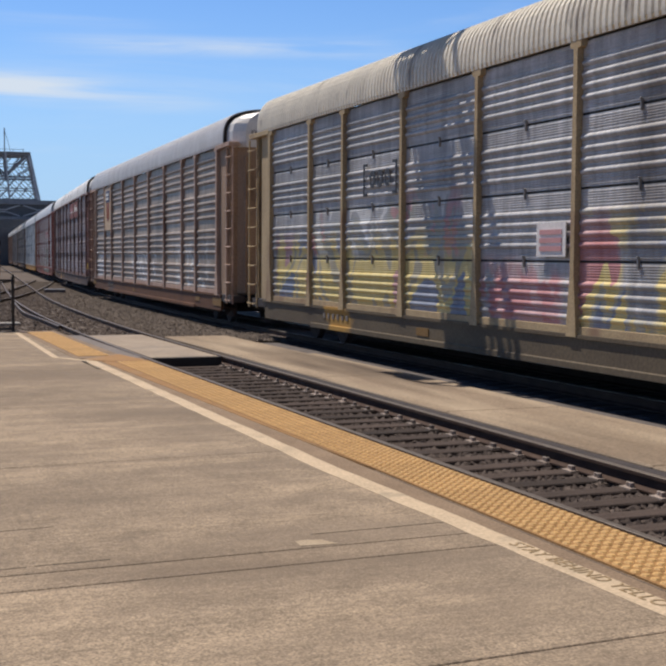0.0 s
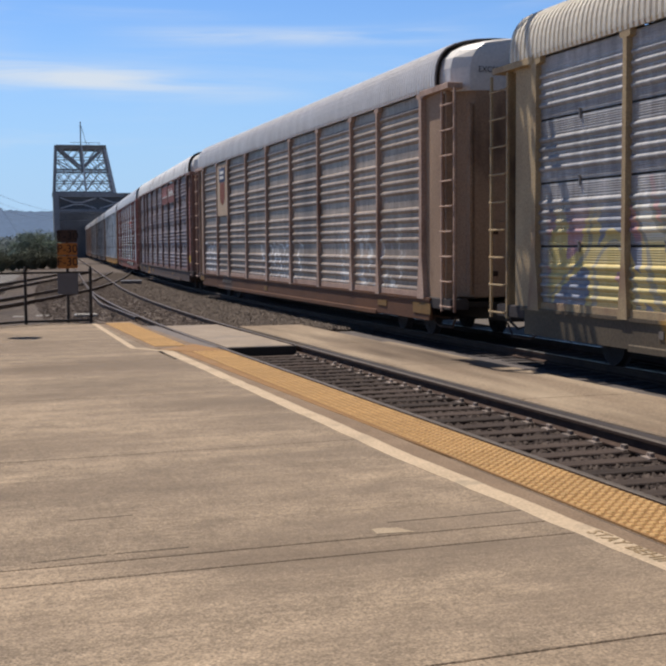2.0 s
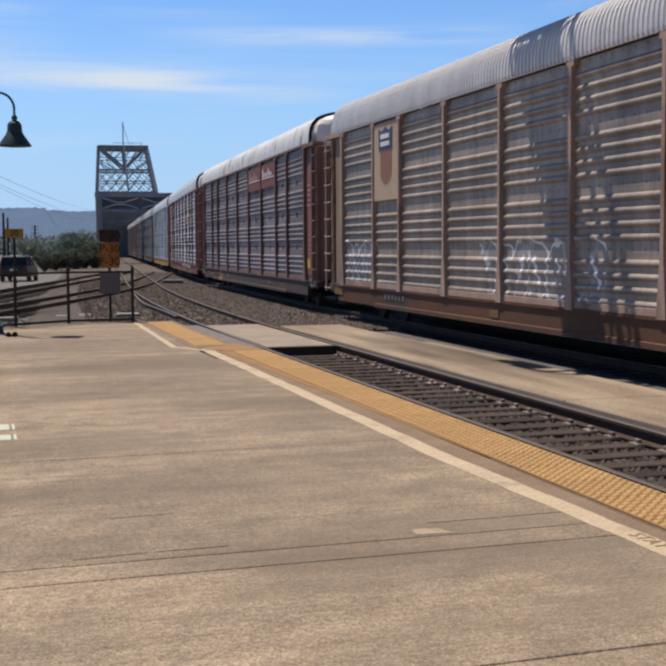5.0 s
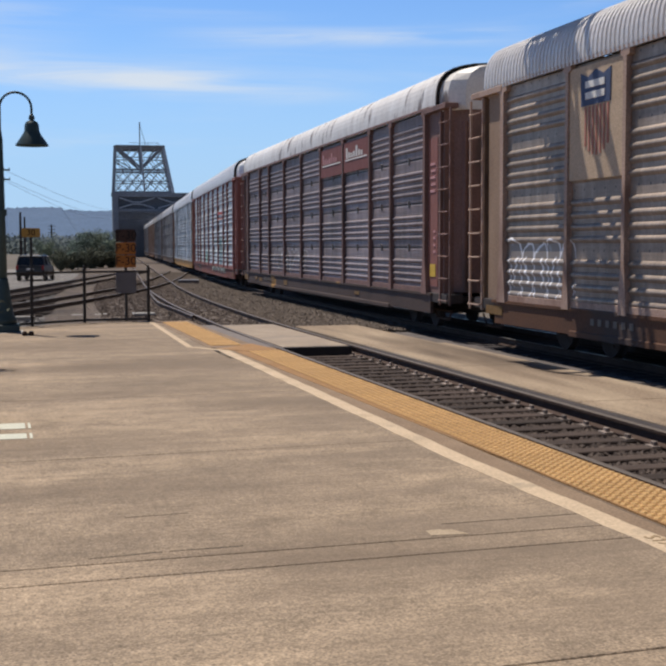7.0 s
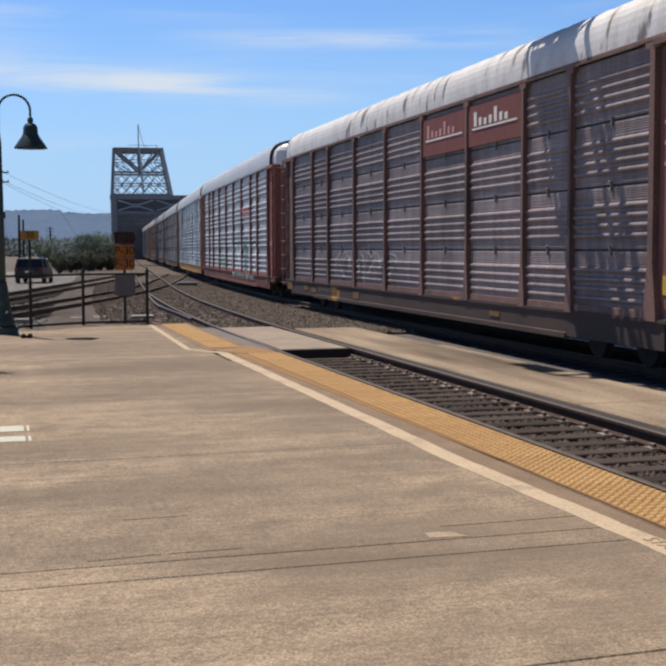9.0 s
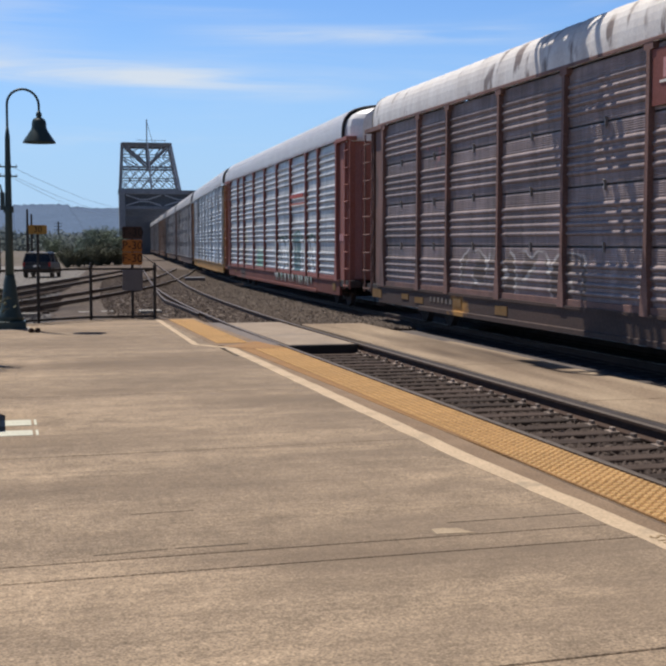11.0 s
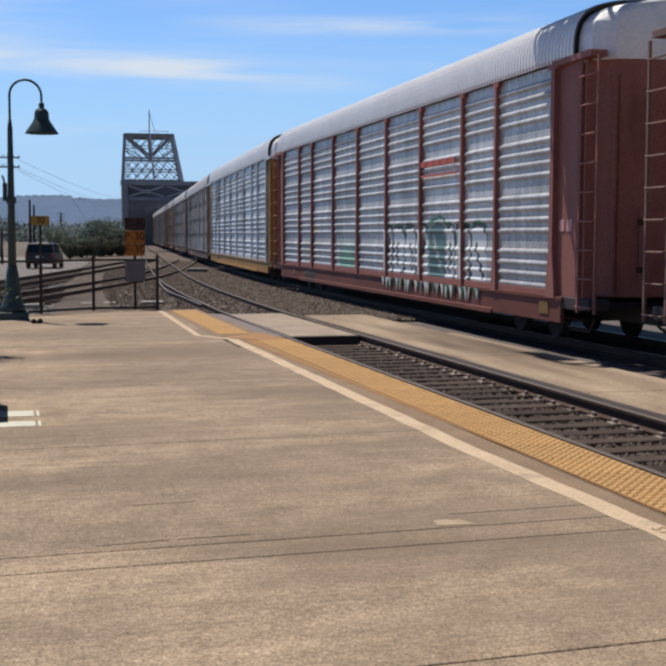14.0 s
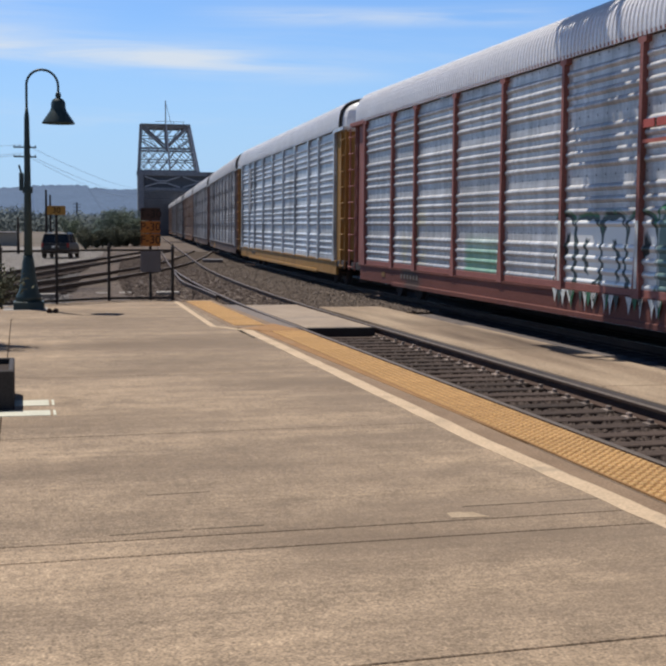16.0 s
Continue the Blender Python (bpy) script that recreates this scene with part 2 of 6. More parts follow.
# aerial haze over the hills is put into this blue base colour
M_HILL = material("hazed_hill_woods", (0.085, 0.138, 0.228), (0.072, 0.12, 0.205), 1.0, 0, 0.02, 0.2, 0.0)
M_BARK = material("bark", (0.09, 0.07, 0.055), None, 0.95, 0, 4, 30, 0.6)
# M_LEAF and M_LEAFDARK are paled and greyed: distance haze put into leaf colour
M_LEAF = material("leaf_green", (0.188, 0.237, 0.181), (0.231, 0.269, 0.200), 0.85, 0, 0.5, 6, 0, 0.6)
M_LEAFDRY = material("dry_leaf_green", (0.125, 0.135, 0.093), (0.099, 0.110, 0.076), 0.85, 0, 0.8, 6, 0, 0.6)
M_LEAFDARK = material("dark_leaf_green", (0.163, 0.219, 0.188), (0.200, 0.250, 0.206), 0.85, 0, 0.5, 6, 0, 0.6)
M_POLE = material("weathered_pole_wood", (0.055, 0.045, 0.04), None, 0.9, 0, 2, 20, 0.3, 0.5, (6, 6, 0.5))
M_WIRE = material("wire", (0.42, 0.47, 0.53), None, 0.7)
M_PLANTER = material("dark_planter", (0.035, 0.032, 0.034), (0.05, 0.045, 0.045), 0.75, 0, 2, 40, 0.1)
M_IRON = material("cast_iron_cover", (0.045, 0.037, 0.03), (0.07, 0.055, 0.04), 0.8, 0.4, 8, 60, 0.3)
M_CARPAINT = material("dark_blue_car_paint", (0.006, 0.008, 0.014), (0.008, 0.010, 0.014), 0.35, 0.1, 3, 50, 0, spec=0.6)
M_CARGLASS = material("car_glass", (0.02, 0.025, 0.03), None, 0.08, 0.0, 3, 50, 0, spec=0.8)
M_TYRE = material("tyre_rubber", (0.015, 0.015, 0.015), None, 0.9)
M_TAIL = material("tail_light_red", (0.28, 0.01, 0.01), None, 0.3)
M_CHROME = material("silver_trim", (0.5, 0.5, 0.5), None, 0.3, 0.9)
M_WALLFAR = material("pale_wall", (0.5, 0.46, 0.40), None, 0.9, 0, 0.5, 10)


# ---------------------------------------------------------------- mesh building
class Mesh:
    """Gathers the vertices and faces of one part."""

    def __init__(self):
        self.v, self.f, self.k = [], [], []

    def add(self, verts, faces, slot=0):
        n = len(self.v)
        self.v += [tuple(p) for p in verts]
        self.f += [tuple(i + n for i in q) for q in faces]
        self.k += [slot] * len(faces)
        return self

    def box(self, x0, y0, z0, x1, y1, z1, c=0.0, slot=0):
        """A box with its upright edges and its top edges cut by c."""
        if c <= 0:
            vs = [(x, y, z) for z in (z0, z1) for x, y in ((x0, y0), (x1, y0), (x1, y1), (x0, y1))]
            fs = [(3, 2, 1, 0), (4, 5, 6, 7), (0, 1, 5, 4), (1, 2, 6, 5), (2, 3, 7, 6), (3, 0, 4, 7)]
            return self.add(vs, fs, slot)
        rings = []
        for z, d in ((z0, 0), (z1 - c, 0), (z1, c)):
            a, b_, e, g = x0 + d, y0 + d, x1 - d, y1 - d
            rings.append([(a + c, b_, z), (e - c, b_, z), (e, b_ + c, z), (e, g - c, z), (e - c, g, z), (a + c, g, z), (a, g - c, z), (a, b_ + c, z)])
        return self.loft(rings, slot=slot)

    def loft(self, rings, closed=True, caps=True, slot=0):
        m = len(rings[0])
        vs = [p for r in rings for p in r]
        fs = []
        for i in range(len(rings) - 1):
            for j in range(m if closed else m - 1):
                a, b_ = i * m + j, i * m + (j + 1) % m
                fs.append((a, b_, b_ + m, a + m))
        if caps and closed:
            fs.append(tuple(range(m - 1, -1, -1)))
            fs.append(tuple(range((len(rings) - 1) * m, len(rings) * m)))
        return self.add(vs, fs, slot)

    def tube(self, pts, r, seg=8, slot=0):
        """A round bar along points; r is one radius or one per point."""
        pts = [Vector(p) for p in pts]
        rs = r if isinstance(r, (list, tuple)) else [r] * len(pts)
        rings = []
        side = None
        for i, p in enumerate(pts):
            d = (pts[min(i + 1, len(pts) - 1)] - pts[max(i - 1, 0)]).normalized()
            if side is None:
                side = d.orthogonal().normalized()
            side = (side - d * side.dot(d)).normalized()
            up = d.cross(side)
            rings.append([p + (side * math.cos(a) + up * math.sin(a)) * rs[i] for a in (2 * math.pi * q / seg for q in range(seg))])
        return self.loft(rings, slot=slot)

    def bar(self, a, b_, w, h, slot=0, up=(0, 0, 1)):
        """A flat bar from a to b, w wide across and h high."""
        a, b_ = Vector(a), Vector(b_)
        d = (b_ - a).normalized()
        u = Vector(up)
        if abs(d.dot(u)) > 0.95:
            u = Vector((1, 0, 0))
        s = d.cross(u).normalized()
        t = s.cross(d).normalized()
        rings = [[p + s * w * i / 2 + t * h * j / 2 for i, j in ((-1, -1), (1, -1), (1, 1), (-1, 1))] for p in (a, b_)]
        return self.loft(rings, slot=slot)

    def turn(self, prof, centre=(0, 0, 0), seg=16, slot=0):
        """A turned body from (radius, height) pairs."""
        cx, cy, cz = centre
        return self.loft([[(cx + r * math.cos(2 * math.pi * i / seg), cy + r * math.sin(2 * math.pi * i / seg), cz + z) for i in range(seg)]
                          for r, z in prof], slot=slot)

    def data(self, name, *mats, smooth=False):
        me = bpy.data.meshes.new(name)
        me.from_pydata(self.v, [], self.f)
        for m in mats:
            me.materials.append(m)
        if len(mats) > 1:
            me.polygons.foreach_set("material_index", self.k)
        if smooth:
            me.polygons.foreach_set("use_smooth", [True] * len(self.f))
        bm = bmesh.new()
        bm.from_mesh(me)
        bmesh.ops.recalc_face_normals(bm, faces=bm.faces)
        bm.to_mesh(me)
        bm.free()
        return me


def part(name, mesh, mats, parent, label="", smooth=False, at=None):
    """Links a mesh as one object under a thing or under a part."""
    if isinstance(mesh, Mesh):
        mesh = mesh.data(name, *(mats if isinstance(mats, (list, tuple)) else (mats,)), smooth=smooth)
    ob = new(name, mesh)
    ob.parent = parent
    if at is not None:
        ob.matrix_local = at if isinstance(at, Matrix) else Matrix.Translation(at)
    return tagged(ob, label)


def thing(name, at, label, category, group="", kind=""):
    ob = new(name)
    ob.matrix_world = at if isinstance(at, Matrix) else Matrix.Translation(at)
    return tagged(ob, label, category, group, kind)


# ---------------------------------------------------------------- the lines of the tracks
RAIL_Z = -0.22
MAIN_X, NEAR_X = 10.93, 5.87
BEND_AT, BEND_R, BEND_ANGLE = 20.2, 567.0, 0.093
NEAR_R, NEAR_ANGLE = 430.0, 0.096


def line_at(s, x0):
    """Place and heading of a track that runs straight, bends to the right and runs straight again; s metres from abreast of the eye."""
    near = abs(x0 - NEAR_X) < 0.01
    r = NEAR_R if near else BEND_R - (x0 - 9.42)
    a = min(max((s - BEND_AT) / r, 0.0), NEAR_ANGLE if near else BEND_ANGLE)
    rest = s - BEND_AT - r * a if s > BEND_AT else s - BEND_AT
    return Vector((x0 + r * (1 - math.cos(a)) + rest * math.sin(a), BEND_AT + r * math.sin(a) + rest * math.cos(a), 0)), a


def swept(mesh, prof, x0, s0, s1, step, slot=0):
    """Sweeps a closed (across, up) outline along a track line."""
    rings, n = [], max(1, round((s1 - s0) / step))
    for i in range(n + 1):
        p, a = line_at(s0 + (s1 - s0) * i / n, x0)
        rings.append([(p.x + u * math.cos(a), p.y - u * math.sin(a), v) for u, v in prof])
    return mesh.loft(rings, slot=slot)


# ---------------------------------------------------------------- ground, tracks, platforms
GROUND_Z = -0.56
g = Mesh()
g.add([(-4000, -800, GROUND_Z), (4000, -800, GROUND_Z), (4000, 4500, GROUND_Z), (-4000, 4500, GROUND_Z)], [(0, 1, 2, 3)])
ground = tagged(new("ground", g.data("ground", M_GROUND)), "brown gravel and dirt ground beside the tracks", "ground", kind="structure")

bed = Mesh()
swept(bed, [(-5.6 + 0.4, -0.56), (-4.9 + 0.4, -0.36), (7.4, -0.36), (8.6, -0.56)], NEAR_X, 29.6, 300, 6)
swept(bed, [(-1.6, -0.56), (-1.3, -0.455), (7.4, -0.455), (8.6, -0.56)], NEAR_X, -25, 29.6, 6)
tagged(new("ballast_bed", bed.data("ballast_bed", M_BALLAST)), "dark crushed-stone ballast bed under the tracks", "ballast", kind="structure")


def stones(name, count, place, mat, size, label):
    """Loose broken stones as one piece of stuff."""
    rnd = random.Random(name)
    m = Mesh()
    for _ in range(count):
        x, y, z = place(rnd)
        r = size * rnd.uniform(0.6, 1.5)
        top = [(x + r * math.cos(a + rnd.uniform(-0.5, 0.5)), y + r * math.sin(a + rnd.uniform(-0.5, 0.5)), z + r * rnd.uniform(-0.3, 0.35)) for a in (0, 1.57, 3.14, 4.71)]
        m.add(top + [(x + r * rnd.uniform(-0.4, 0.4), y + r * rnd.uniform(-0.4, 0.4), z + r * rnd.uniform(0.5, 0.9)), (x, y, z - r)],
              [(0, 1, 4), (1, 2, 4), (2, 3, 4), (3, 0, 4), (1, 0, 5), (2, 1, 5), (3, 2, 5), (0, 3, 5)])
    return tagged(new(name, m.data(name, mat)), label, "gravel", kind="stuff")


def on_line(x0, s0, s1, u0, u1, z):
    def place(rnd):
        p, a = line_at(s0 + (s1 - s0) * rnd.random() ** 1.3, x0)
        u = rnd.uniform(u0, u1)
        return p.x + u * math.cos(a), p.y - u * math.sin(a), z
    return place


stones("track_stone", 22000, on_line(NEAR_X, 3, 30, -1.0, 0.95, -0.417), M_TRACKSTONE, 0.036, "dark dirty stones between the sleepers")
stones("verge_stone", 16000, on_line(8.4, 28.5, 95, -1.7, 1.6, -0.36), M_STONE, 0.05, "grey-brown ballast stones between the tracks")
stones("near_verge_stone", 6000, on_line(NEAR_X, 29.5, 75, -3.2, 1.0, -0.36), M_DARKSTONE, 0.055, "dark ballast stones beside the curved track")

RAIL_PROF = [(-0.07, -0.16), (0.07, -0.16), (0.07, -0.145), (0.012, -0.12), (0.012, -0.045), (0.036, -0.035), (0.036, -0.004),
             (-0.036, -0.004), (-0.036, -0.035), (-0.012, -0.045), (-0.012, -0.12), (-0.07, -0.145)]
tie_mesh = Mesh().box(-1.28, -0.115, -0.42, 1.28, 0.115, -0.345 + 0.0, 0.012).data("tie", M_TIE)
oily_mesh = Mesh().box(-1.28, -0.115, -0.42, 1.28, 0.115, -0.345, 0.012).data("tie", M_OILTIE)
plate_mesh = Mesh().box(-0.16, -0.09, -0.345, 0.16, 0.09, -0.33, 0.004).box(0.08, -0.05, -0.33, 0.125, -0.01, -0.285, 0.006).box(0.075, 0.02, -0.33, 0.11, 0.055, -0.29, 0.006).box(-0.125, -0.05, -0.33, -0.08, -0.01, -0.285, 0.006).box(-0.11, 0.02, -0.33, -0.075, 0.055, -0.29, 0.006).data("tie_plate", M_PLATE)


def track(name, x0, s0, s1, ties, label, dark=False):
    t = thing(name, (0, 0, 0), label, "railway track", kind="structure")
    for u in (-0.7525, 0.7525):
        rail = part("rail", swept(Mesh(), [(u + a, RAIL_Z + z) for a, z in RAIL_PROF], x0, s0, s1, 2.5), M_RAIL, t)
        part("rail_head", swept(Mesh(), [(u - 0.034, RAIL_Z - 0.004), (u + 0.034, RAIL_Z - 0.004), (u + 0.028, RAIL_Z), (u - 0.028, RAIL_Z)], x0, s0, s1, 2.5), M_RAILSHINE if dark else M_RAILTOP, rail, "worn bright running surface")
    rnd = random.Random(name)
    s = ties[0]
    while s < ties[1]:
        p, a = line_at(s, x0)
        tie = part("tie", oily_mesh if dark and s < 28 else tie_mesh, None, t, at=Matrix.Translation((p.x + rnd.uniform(-0.04, 0.04), p.y, RAIL_Z + 0.185)) @ pose(0, 0, 0, 0, 0, -math.degrees(a) + rnd.uniform(-1.2, 1.2)))
        if s < 34 and not dark:
            for u in (-0.7525, 0.7525):
                part("tie_plate", plate_mesh, None, tie, at=(u, 0, 0))
        s += 0.5 + rnd.uniform(-0.03, 0.03)
    return t


track("near_track", NEAR_X, -12, 230, (3, 95), "rusty railway track on worn wooden sleepers beside the platform")
track("main_track", MAIN_X, -25, 330, (5, 60), "railway track on wooden sleepers under the freight train", True)
oil = Mesh()
swept(oil, [(-2.45, -0.5), (-2.43, -0.40), (4.6, -0.40), (4.9, -0.5)], MAIN_X, -25, 28.3, 4)
swept(oil, [(-1.5, -0.5), (-1.2, -0.353), (1.6, -0.353), (1.8, -0.5)], MAIN_X, 28.3, 200, 4)
tagged(new("oily_ballast", oil.data("oily_ballast", M_OIL)), "black oily ballast under the freight train", "ballast", kind="structure")

# platform, in cast slabs with open joints
EDGE_X, STEP_Y, END_Y = 4.475, 20.0, 27.6
platform = thing("platform", (0, 0, 0), "brown-grey weathered concrete station platform in cast slabs", "platform", kind="structure")
joints = [(-14, -14), (-9.5, -9.5), (-5, -5), (0.2, 0.2), (2.4, 2.4), (4.42, 4.60), (6.245, 6.37), (6.575, 6.70), (9.93, 10.13), (13.9, 14.0), (18.2, 18.3), (22.6, 22.6)]


def cast_slab(x0, x1, front, rear):
    """One slab between two joints, each given by its y beside the seam and beside the kerb."""
    def along(j, x):
        return j[0] + (j[1] - j[0]) * max(0.0, (x + 0.19) / 3.81)
    a, b, g = x0 + 0.005, x1 - 0.005, 0.0075
    ring = [(a, along(front, a) + g), (b, along(front, b) + g), (b, along(rear, b) - g), (a, along(rear, a) - g)]
    return Mesh().loft([[(x, y, z) for x, y in ring] for z in (-0.62, -0.004)] + [[(min(max(x, a + 0.004), b - 0.004), y + (0.004 if i < 2 else -0.004), 0.0) for i, (x, y) in enumerate(ring)]])


for a, b in zip(joints, joints[1:]):
    for x0, x1 in ((-30, -12), (-12, -0.19), (-0.19, 3.62)):
        far = 3.62 if b[1] <= 20.3 else 3.40
        part("slab", cast_slab(x0, far if x1 > 0 else x1, a, b), M_CONC, platform)
part("patch", Mesh().loft([[(2.43, 6.72, z), (2.66, 6.70, z), (2.60, 6.84, z), (2.56, 6.83, z), (2.52, 6.98 - 0.12, z), (2.44, 6.84, z)] for z in (-0.01, 0.003)]), M_PATCH, platform, "pale mortar patch")
for (xa, ya), (xb, yb) in (((0.45, 6.72), (0.86, 6.765)), ((0.90, 6.768), (1.32, 6.782)), ((2.60, 6.99), (3.08, 7.005)), ((3.10, 7.008), (3.56, 7.032)), ((0.75, 7.70), (1.15, 7.722))):
    part("crack", Mesh().bar((xa, ya, 0.0005), (xb, yb, 0.0005), 0.011, 0.002), M_IRON, platform, "fine dark crack in the concrete")
END_LINE = [(3.396, 27.95), (1.9, 27.9), (0.72, 27.0), (-0.42, 26.0), (-1.2, 25.4), (-2.0, 25.0)]
ring = [(-2.0, 22.605), (3.396, 22.605)] + END_LINE[:-1] + [(-2.0, 25.0)]
part("slab", Mesh().loft([[(x, y, z) for x, y in ring] for z in (-0.62, 0.0)]), M_CONC, platform)
part("joint_filler", Mesh().box(-30, -14, -0.6, 3.35, 22.55, -0.034), M_KERB, platform, "dark dirt in the joints")
part("kerb", Mesh().box(3.622, -14, -0.62, 3.862, STEP_Y + 0.3, -0.001, 0.008), M_KERB, platform, "brown edge slab beside the cream line")
part("joint_filler", Mesh().box(3.862, -14, -0.6, 3.888, STEP_Y + 0.2, -0.012), M_OILTIE, platform, "dark dirt along the tactile strip")
part("edge_slab", Mesh().box(3.888, -14, -0.62, EDGE_X, STEP_Y + 0.2, -0.004, 0.012), M_KERB, platform)
part("kerb", Mesh().add([(3.402, STEP_Y + 0.3, 0.0), (4.25, STEP_Y + 0.2, 0.0), (4.2, END_Y + 0.3, 0.0), (3.402, END_Y + 0.3, 0.0), (3.402, STEP_Y + 0.3, -0.6), (4.25, STEP_Y + 0.2, -0.6), (4.2, END_Y, -0.6), (3.402, END_Y, -0.6)],
                          [(0, 1, 2, 3), (7, 6, 5, 4), (0, 4, 5, 1), (1, 5, 6, 2), (2, 6, 7, 3), (3, 7, 4, 0)]), M_KERB, platform)


def cream(points, w, z=0.004):
    m = Mesh()
    left = [(x, y, z) for x, y in points]
    right = [(x + w, y, z) for x, y in points]
    n = len(points)
    low = [(x, y, z - 0.03) for x, y, z in left + right]
    m.add(left + right + low, [(i, n + i, n + i + 1, i + 1) for i in range(n - 1)] + [(2 * n + i, i, i + 1, 2 * n + i + 1) for i in range(n - 1)] + [(n + i, 3 * n + i, 3 * n + i + 1, n + i + 1) for i in range(n - 1)])
    return m


rnd = random.Random(5)
ys = [-14 + 0.35 * i for i in range(97)]
line = thing("warning_line", (0, 0, 0), "worn cream painted line along the platform edge", "painted line", kind="structure")
part("stripe", cream([(3.455 + max(0.0, 9.0 - max(y, 3.0)) * 0.03 + rnd.uniform(-0.008, 0.008), y) for y in ys if y < 19.6] + [(3.47, 19.7), (3.30, 20.05), (3.06, 20.5)], 0.175), M_CREAM, line)
part("stripe", cream([(3.06, 20.5), (3.16, 24), (3.26, END_Y - 0.02)], 0.11), M_CREAM, line)

# raised lettering across the line
text = bpy.data.curves.new("lettering", "FONT")
text.body, text.size, text.extrude, text.align_x = "STAY BEHIND YELLOW LINE", 0.14, 0.0015, "LEFT"
text.space_character = 1.1
lettering = new("lettering_curve", text)
dg = bpy.context.evaluated_depsgraph_get()
dg.update()
letters = bpy.data.meshes.new_from_object(lettering.evaluated_get(dg))
bpy.data.objects.remove(lettering)
letters.materials.clear()
letters.materials.append(M_LETTER)
part("lettering", letters, None, line, "brown raised lettering worn into the line", at=pose(3.60, 6.35, 0.0062, 0, 0, -88))

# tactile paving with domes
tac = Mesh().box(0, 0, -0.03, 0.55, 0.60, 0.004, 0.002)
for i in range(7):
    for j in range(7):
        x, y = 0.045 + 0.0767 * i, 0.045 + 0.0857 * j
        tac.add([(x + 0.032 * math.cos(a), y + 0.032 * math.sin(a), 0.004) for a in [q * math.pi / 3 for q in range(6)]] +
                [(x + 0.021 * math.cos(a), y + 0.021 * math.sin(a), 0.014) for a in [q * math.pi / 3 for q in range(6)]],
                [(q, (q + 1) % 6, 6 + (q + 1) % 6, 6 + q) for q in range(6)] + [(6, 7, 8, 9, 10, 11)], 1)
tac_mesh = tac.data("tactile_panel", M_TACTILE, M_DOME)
tactile = thing("tactile_strip", (0, 0, 0), "yellow-orange tactile warning strip with raised domes", "tactile paving", kind="structure")
y = -3.0
while y < STEP_Y - 0.6:
    part("tactile_panel", tac_mesh, None, tactile, at=Matrix.Translation((3.895, y, 0.0)))
    y += 0.607
part("yellow_border", Mesh().loft([[(3.884, 9.0, z), (3.884, STEP_Y - 0.4, z), (3.70, STEP_Y - 0.4, z), (3.80, 14.0, z)] for z in (-0.02, 0.0035)]), M_TACTILE, tactile, "yellow paint worn onto the kerb")
part("tactile_wedge", Mesh().add([(3.895, y, 0.006), (4.445, y, 0.006), (4.25, y + 1.5, 0.006), (3.45, y + 0.6, 0.006), (3.895, y, -0.03), (4.445, y, -0.03), (4.25, y + 1.5, -0.03), (3.45, y + 0.6, -0.03)],
     [(0, 1, 2, 3), (0, 4, 5, 1), (1, 5, 6, 2), (2, 6, 7, 3), (3, 7, 4, 0)]), M_TACTILE, tactile, "worn yellow corner piece")
y += 1.25
while y < END_Y - 0.5:
    part("tactile_panel", tac_mesh, None, tactile, at=Matrix.Translation((3.50 + 0.006 * (y - 20), y, 0.002)))
    y += 0.607

# island between the tracks and the foot crossing
island = thing("island_pavement", (0, 0, 0), "stained concrete strip between the two tracks", "pavement", kind="structure")
iy = [-25, -18, -12, -6, -0.5, 4.5, 9.4, 13.6, 18.2, 22.7, 28.4]
for a, b in zip(iy, iy[1:]):
    part("slab", Mesh().box(6.83, a + 0.006, -0.5, 8.50 if b < 28 else 8.35, b - 0.006, -0.205, 0.015), M_CONC2, island)
part("edge_timber", Mesh().box(6.67, -25, -0.5, 6.82, 22.7, -0.225, 0.008), M_OILTIE, island, "dark timber edge along the rail")
crossing = thing("foot_crossing", (0, 0, 0), "grey crossing panels laid level with the rails", "crossing", kind="structure")
M_XING = material("grey_crossing_panel", (0.340, 0.276, 0.212), (0.264, 0.212, 0.166), 0.9, 0, 1.5, 40, 0.2, 0.5, (1, 1, 1), (0.2, 0.17, 0.15), 0.7, (0.55, 0.7))
M_XRUB = material("dark_crossing_panel", (0.20, 0.175, 0.165), (0.15, 0.13, 0.12), 0.9, 0, 1.5, 40, 0.2)
part("panel", Mesh().box(4.26, 22.7, -0.5, 5.05, 29.4, -0.21, 0.01), M_XRUB, crossing, "dark grey crossing panel")
part("panel", Mesh().box(5.22, 22.7, -0.5, 6.52, 29.4, -0.215, 0.01), M_XING, crossing)
# black bar put in for the shade of the gap below the panels
part("pit_edge", Mesh().box(4.62, 22.6, -0.6, 6.55, 22.69, -0.225), M_BLACK, crossing, "black bar standing for the dark gap at the crossing edge")


# ---------------------------------------------------------------- the freight train
CAR_PITCH, BODY, PANELS = 28.6, 27.40, 24.21
BAYS = [2.78, 2.0, 2.93, 2.93, 2.93, 2.93, 2.93, 2.0, 2.78]
POSTS = [-PANELS / 2]
for b in BAYS:
    POSTS.append(POSTS[-1] + b)
SIDE, SILL0, SILL1, EAVE = 1.50, 0.38, 0.84, 4.98
ROOF = [(1.52, 4.93), (1.535, 5.04), (1.52, 5.31), (1.45, 5.54), (1.25, 5.75), (0.8, 5.88), (0.3, 5.92)]


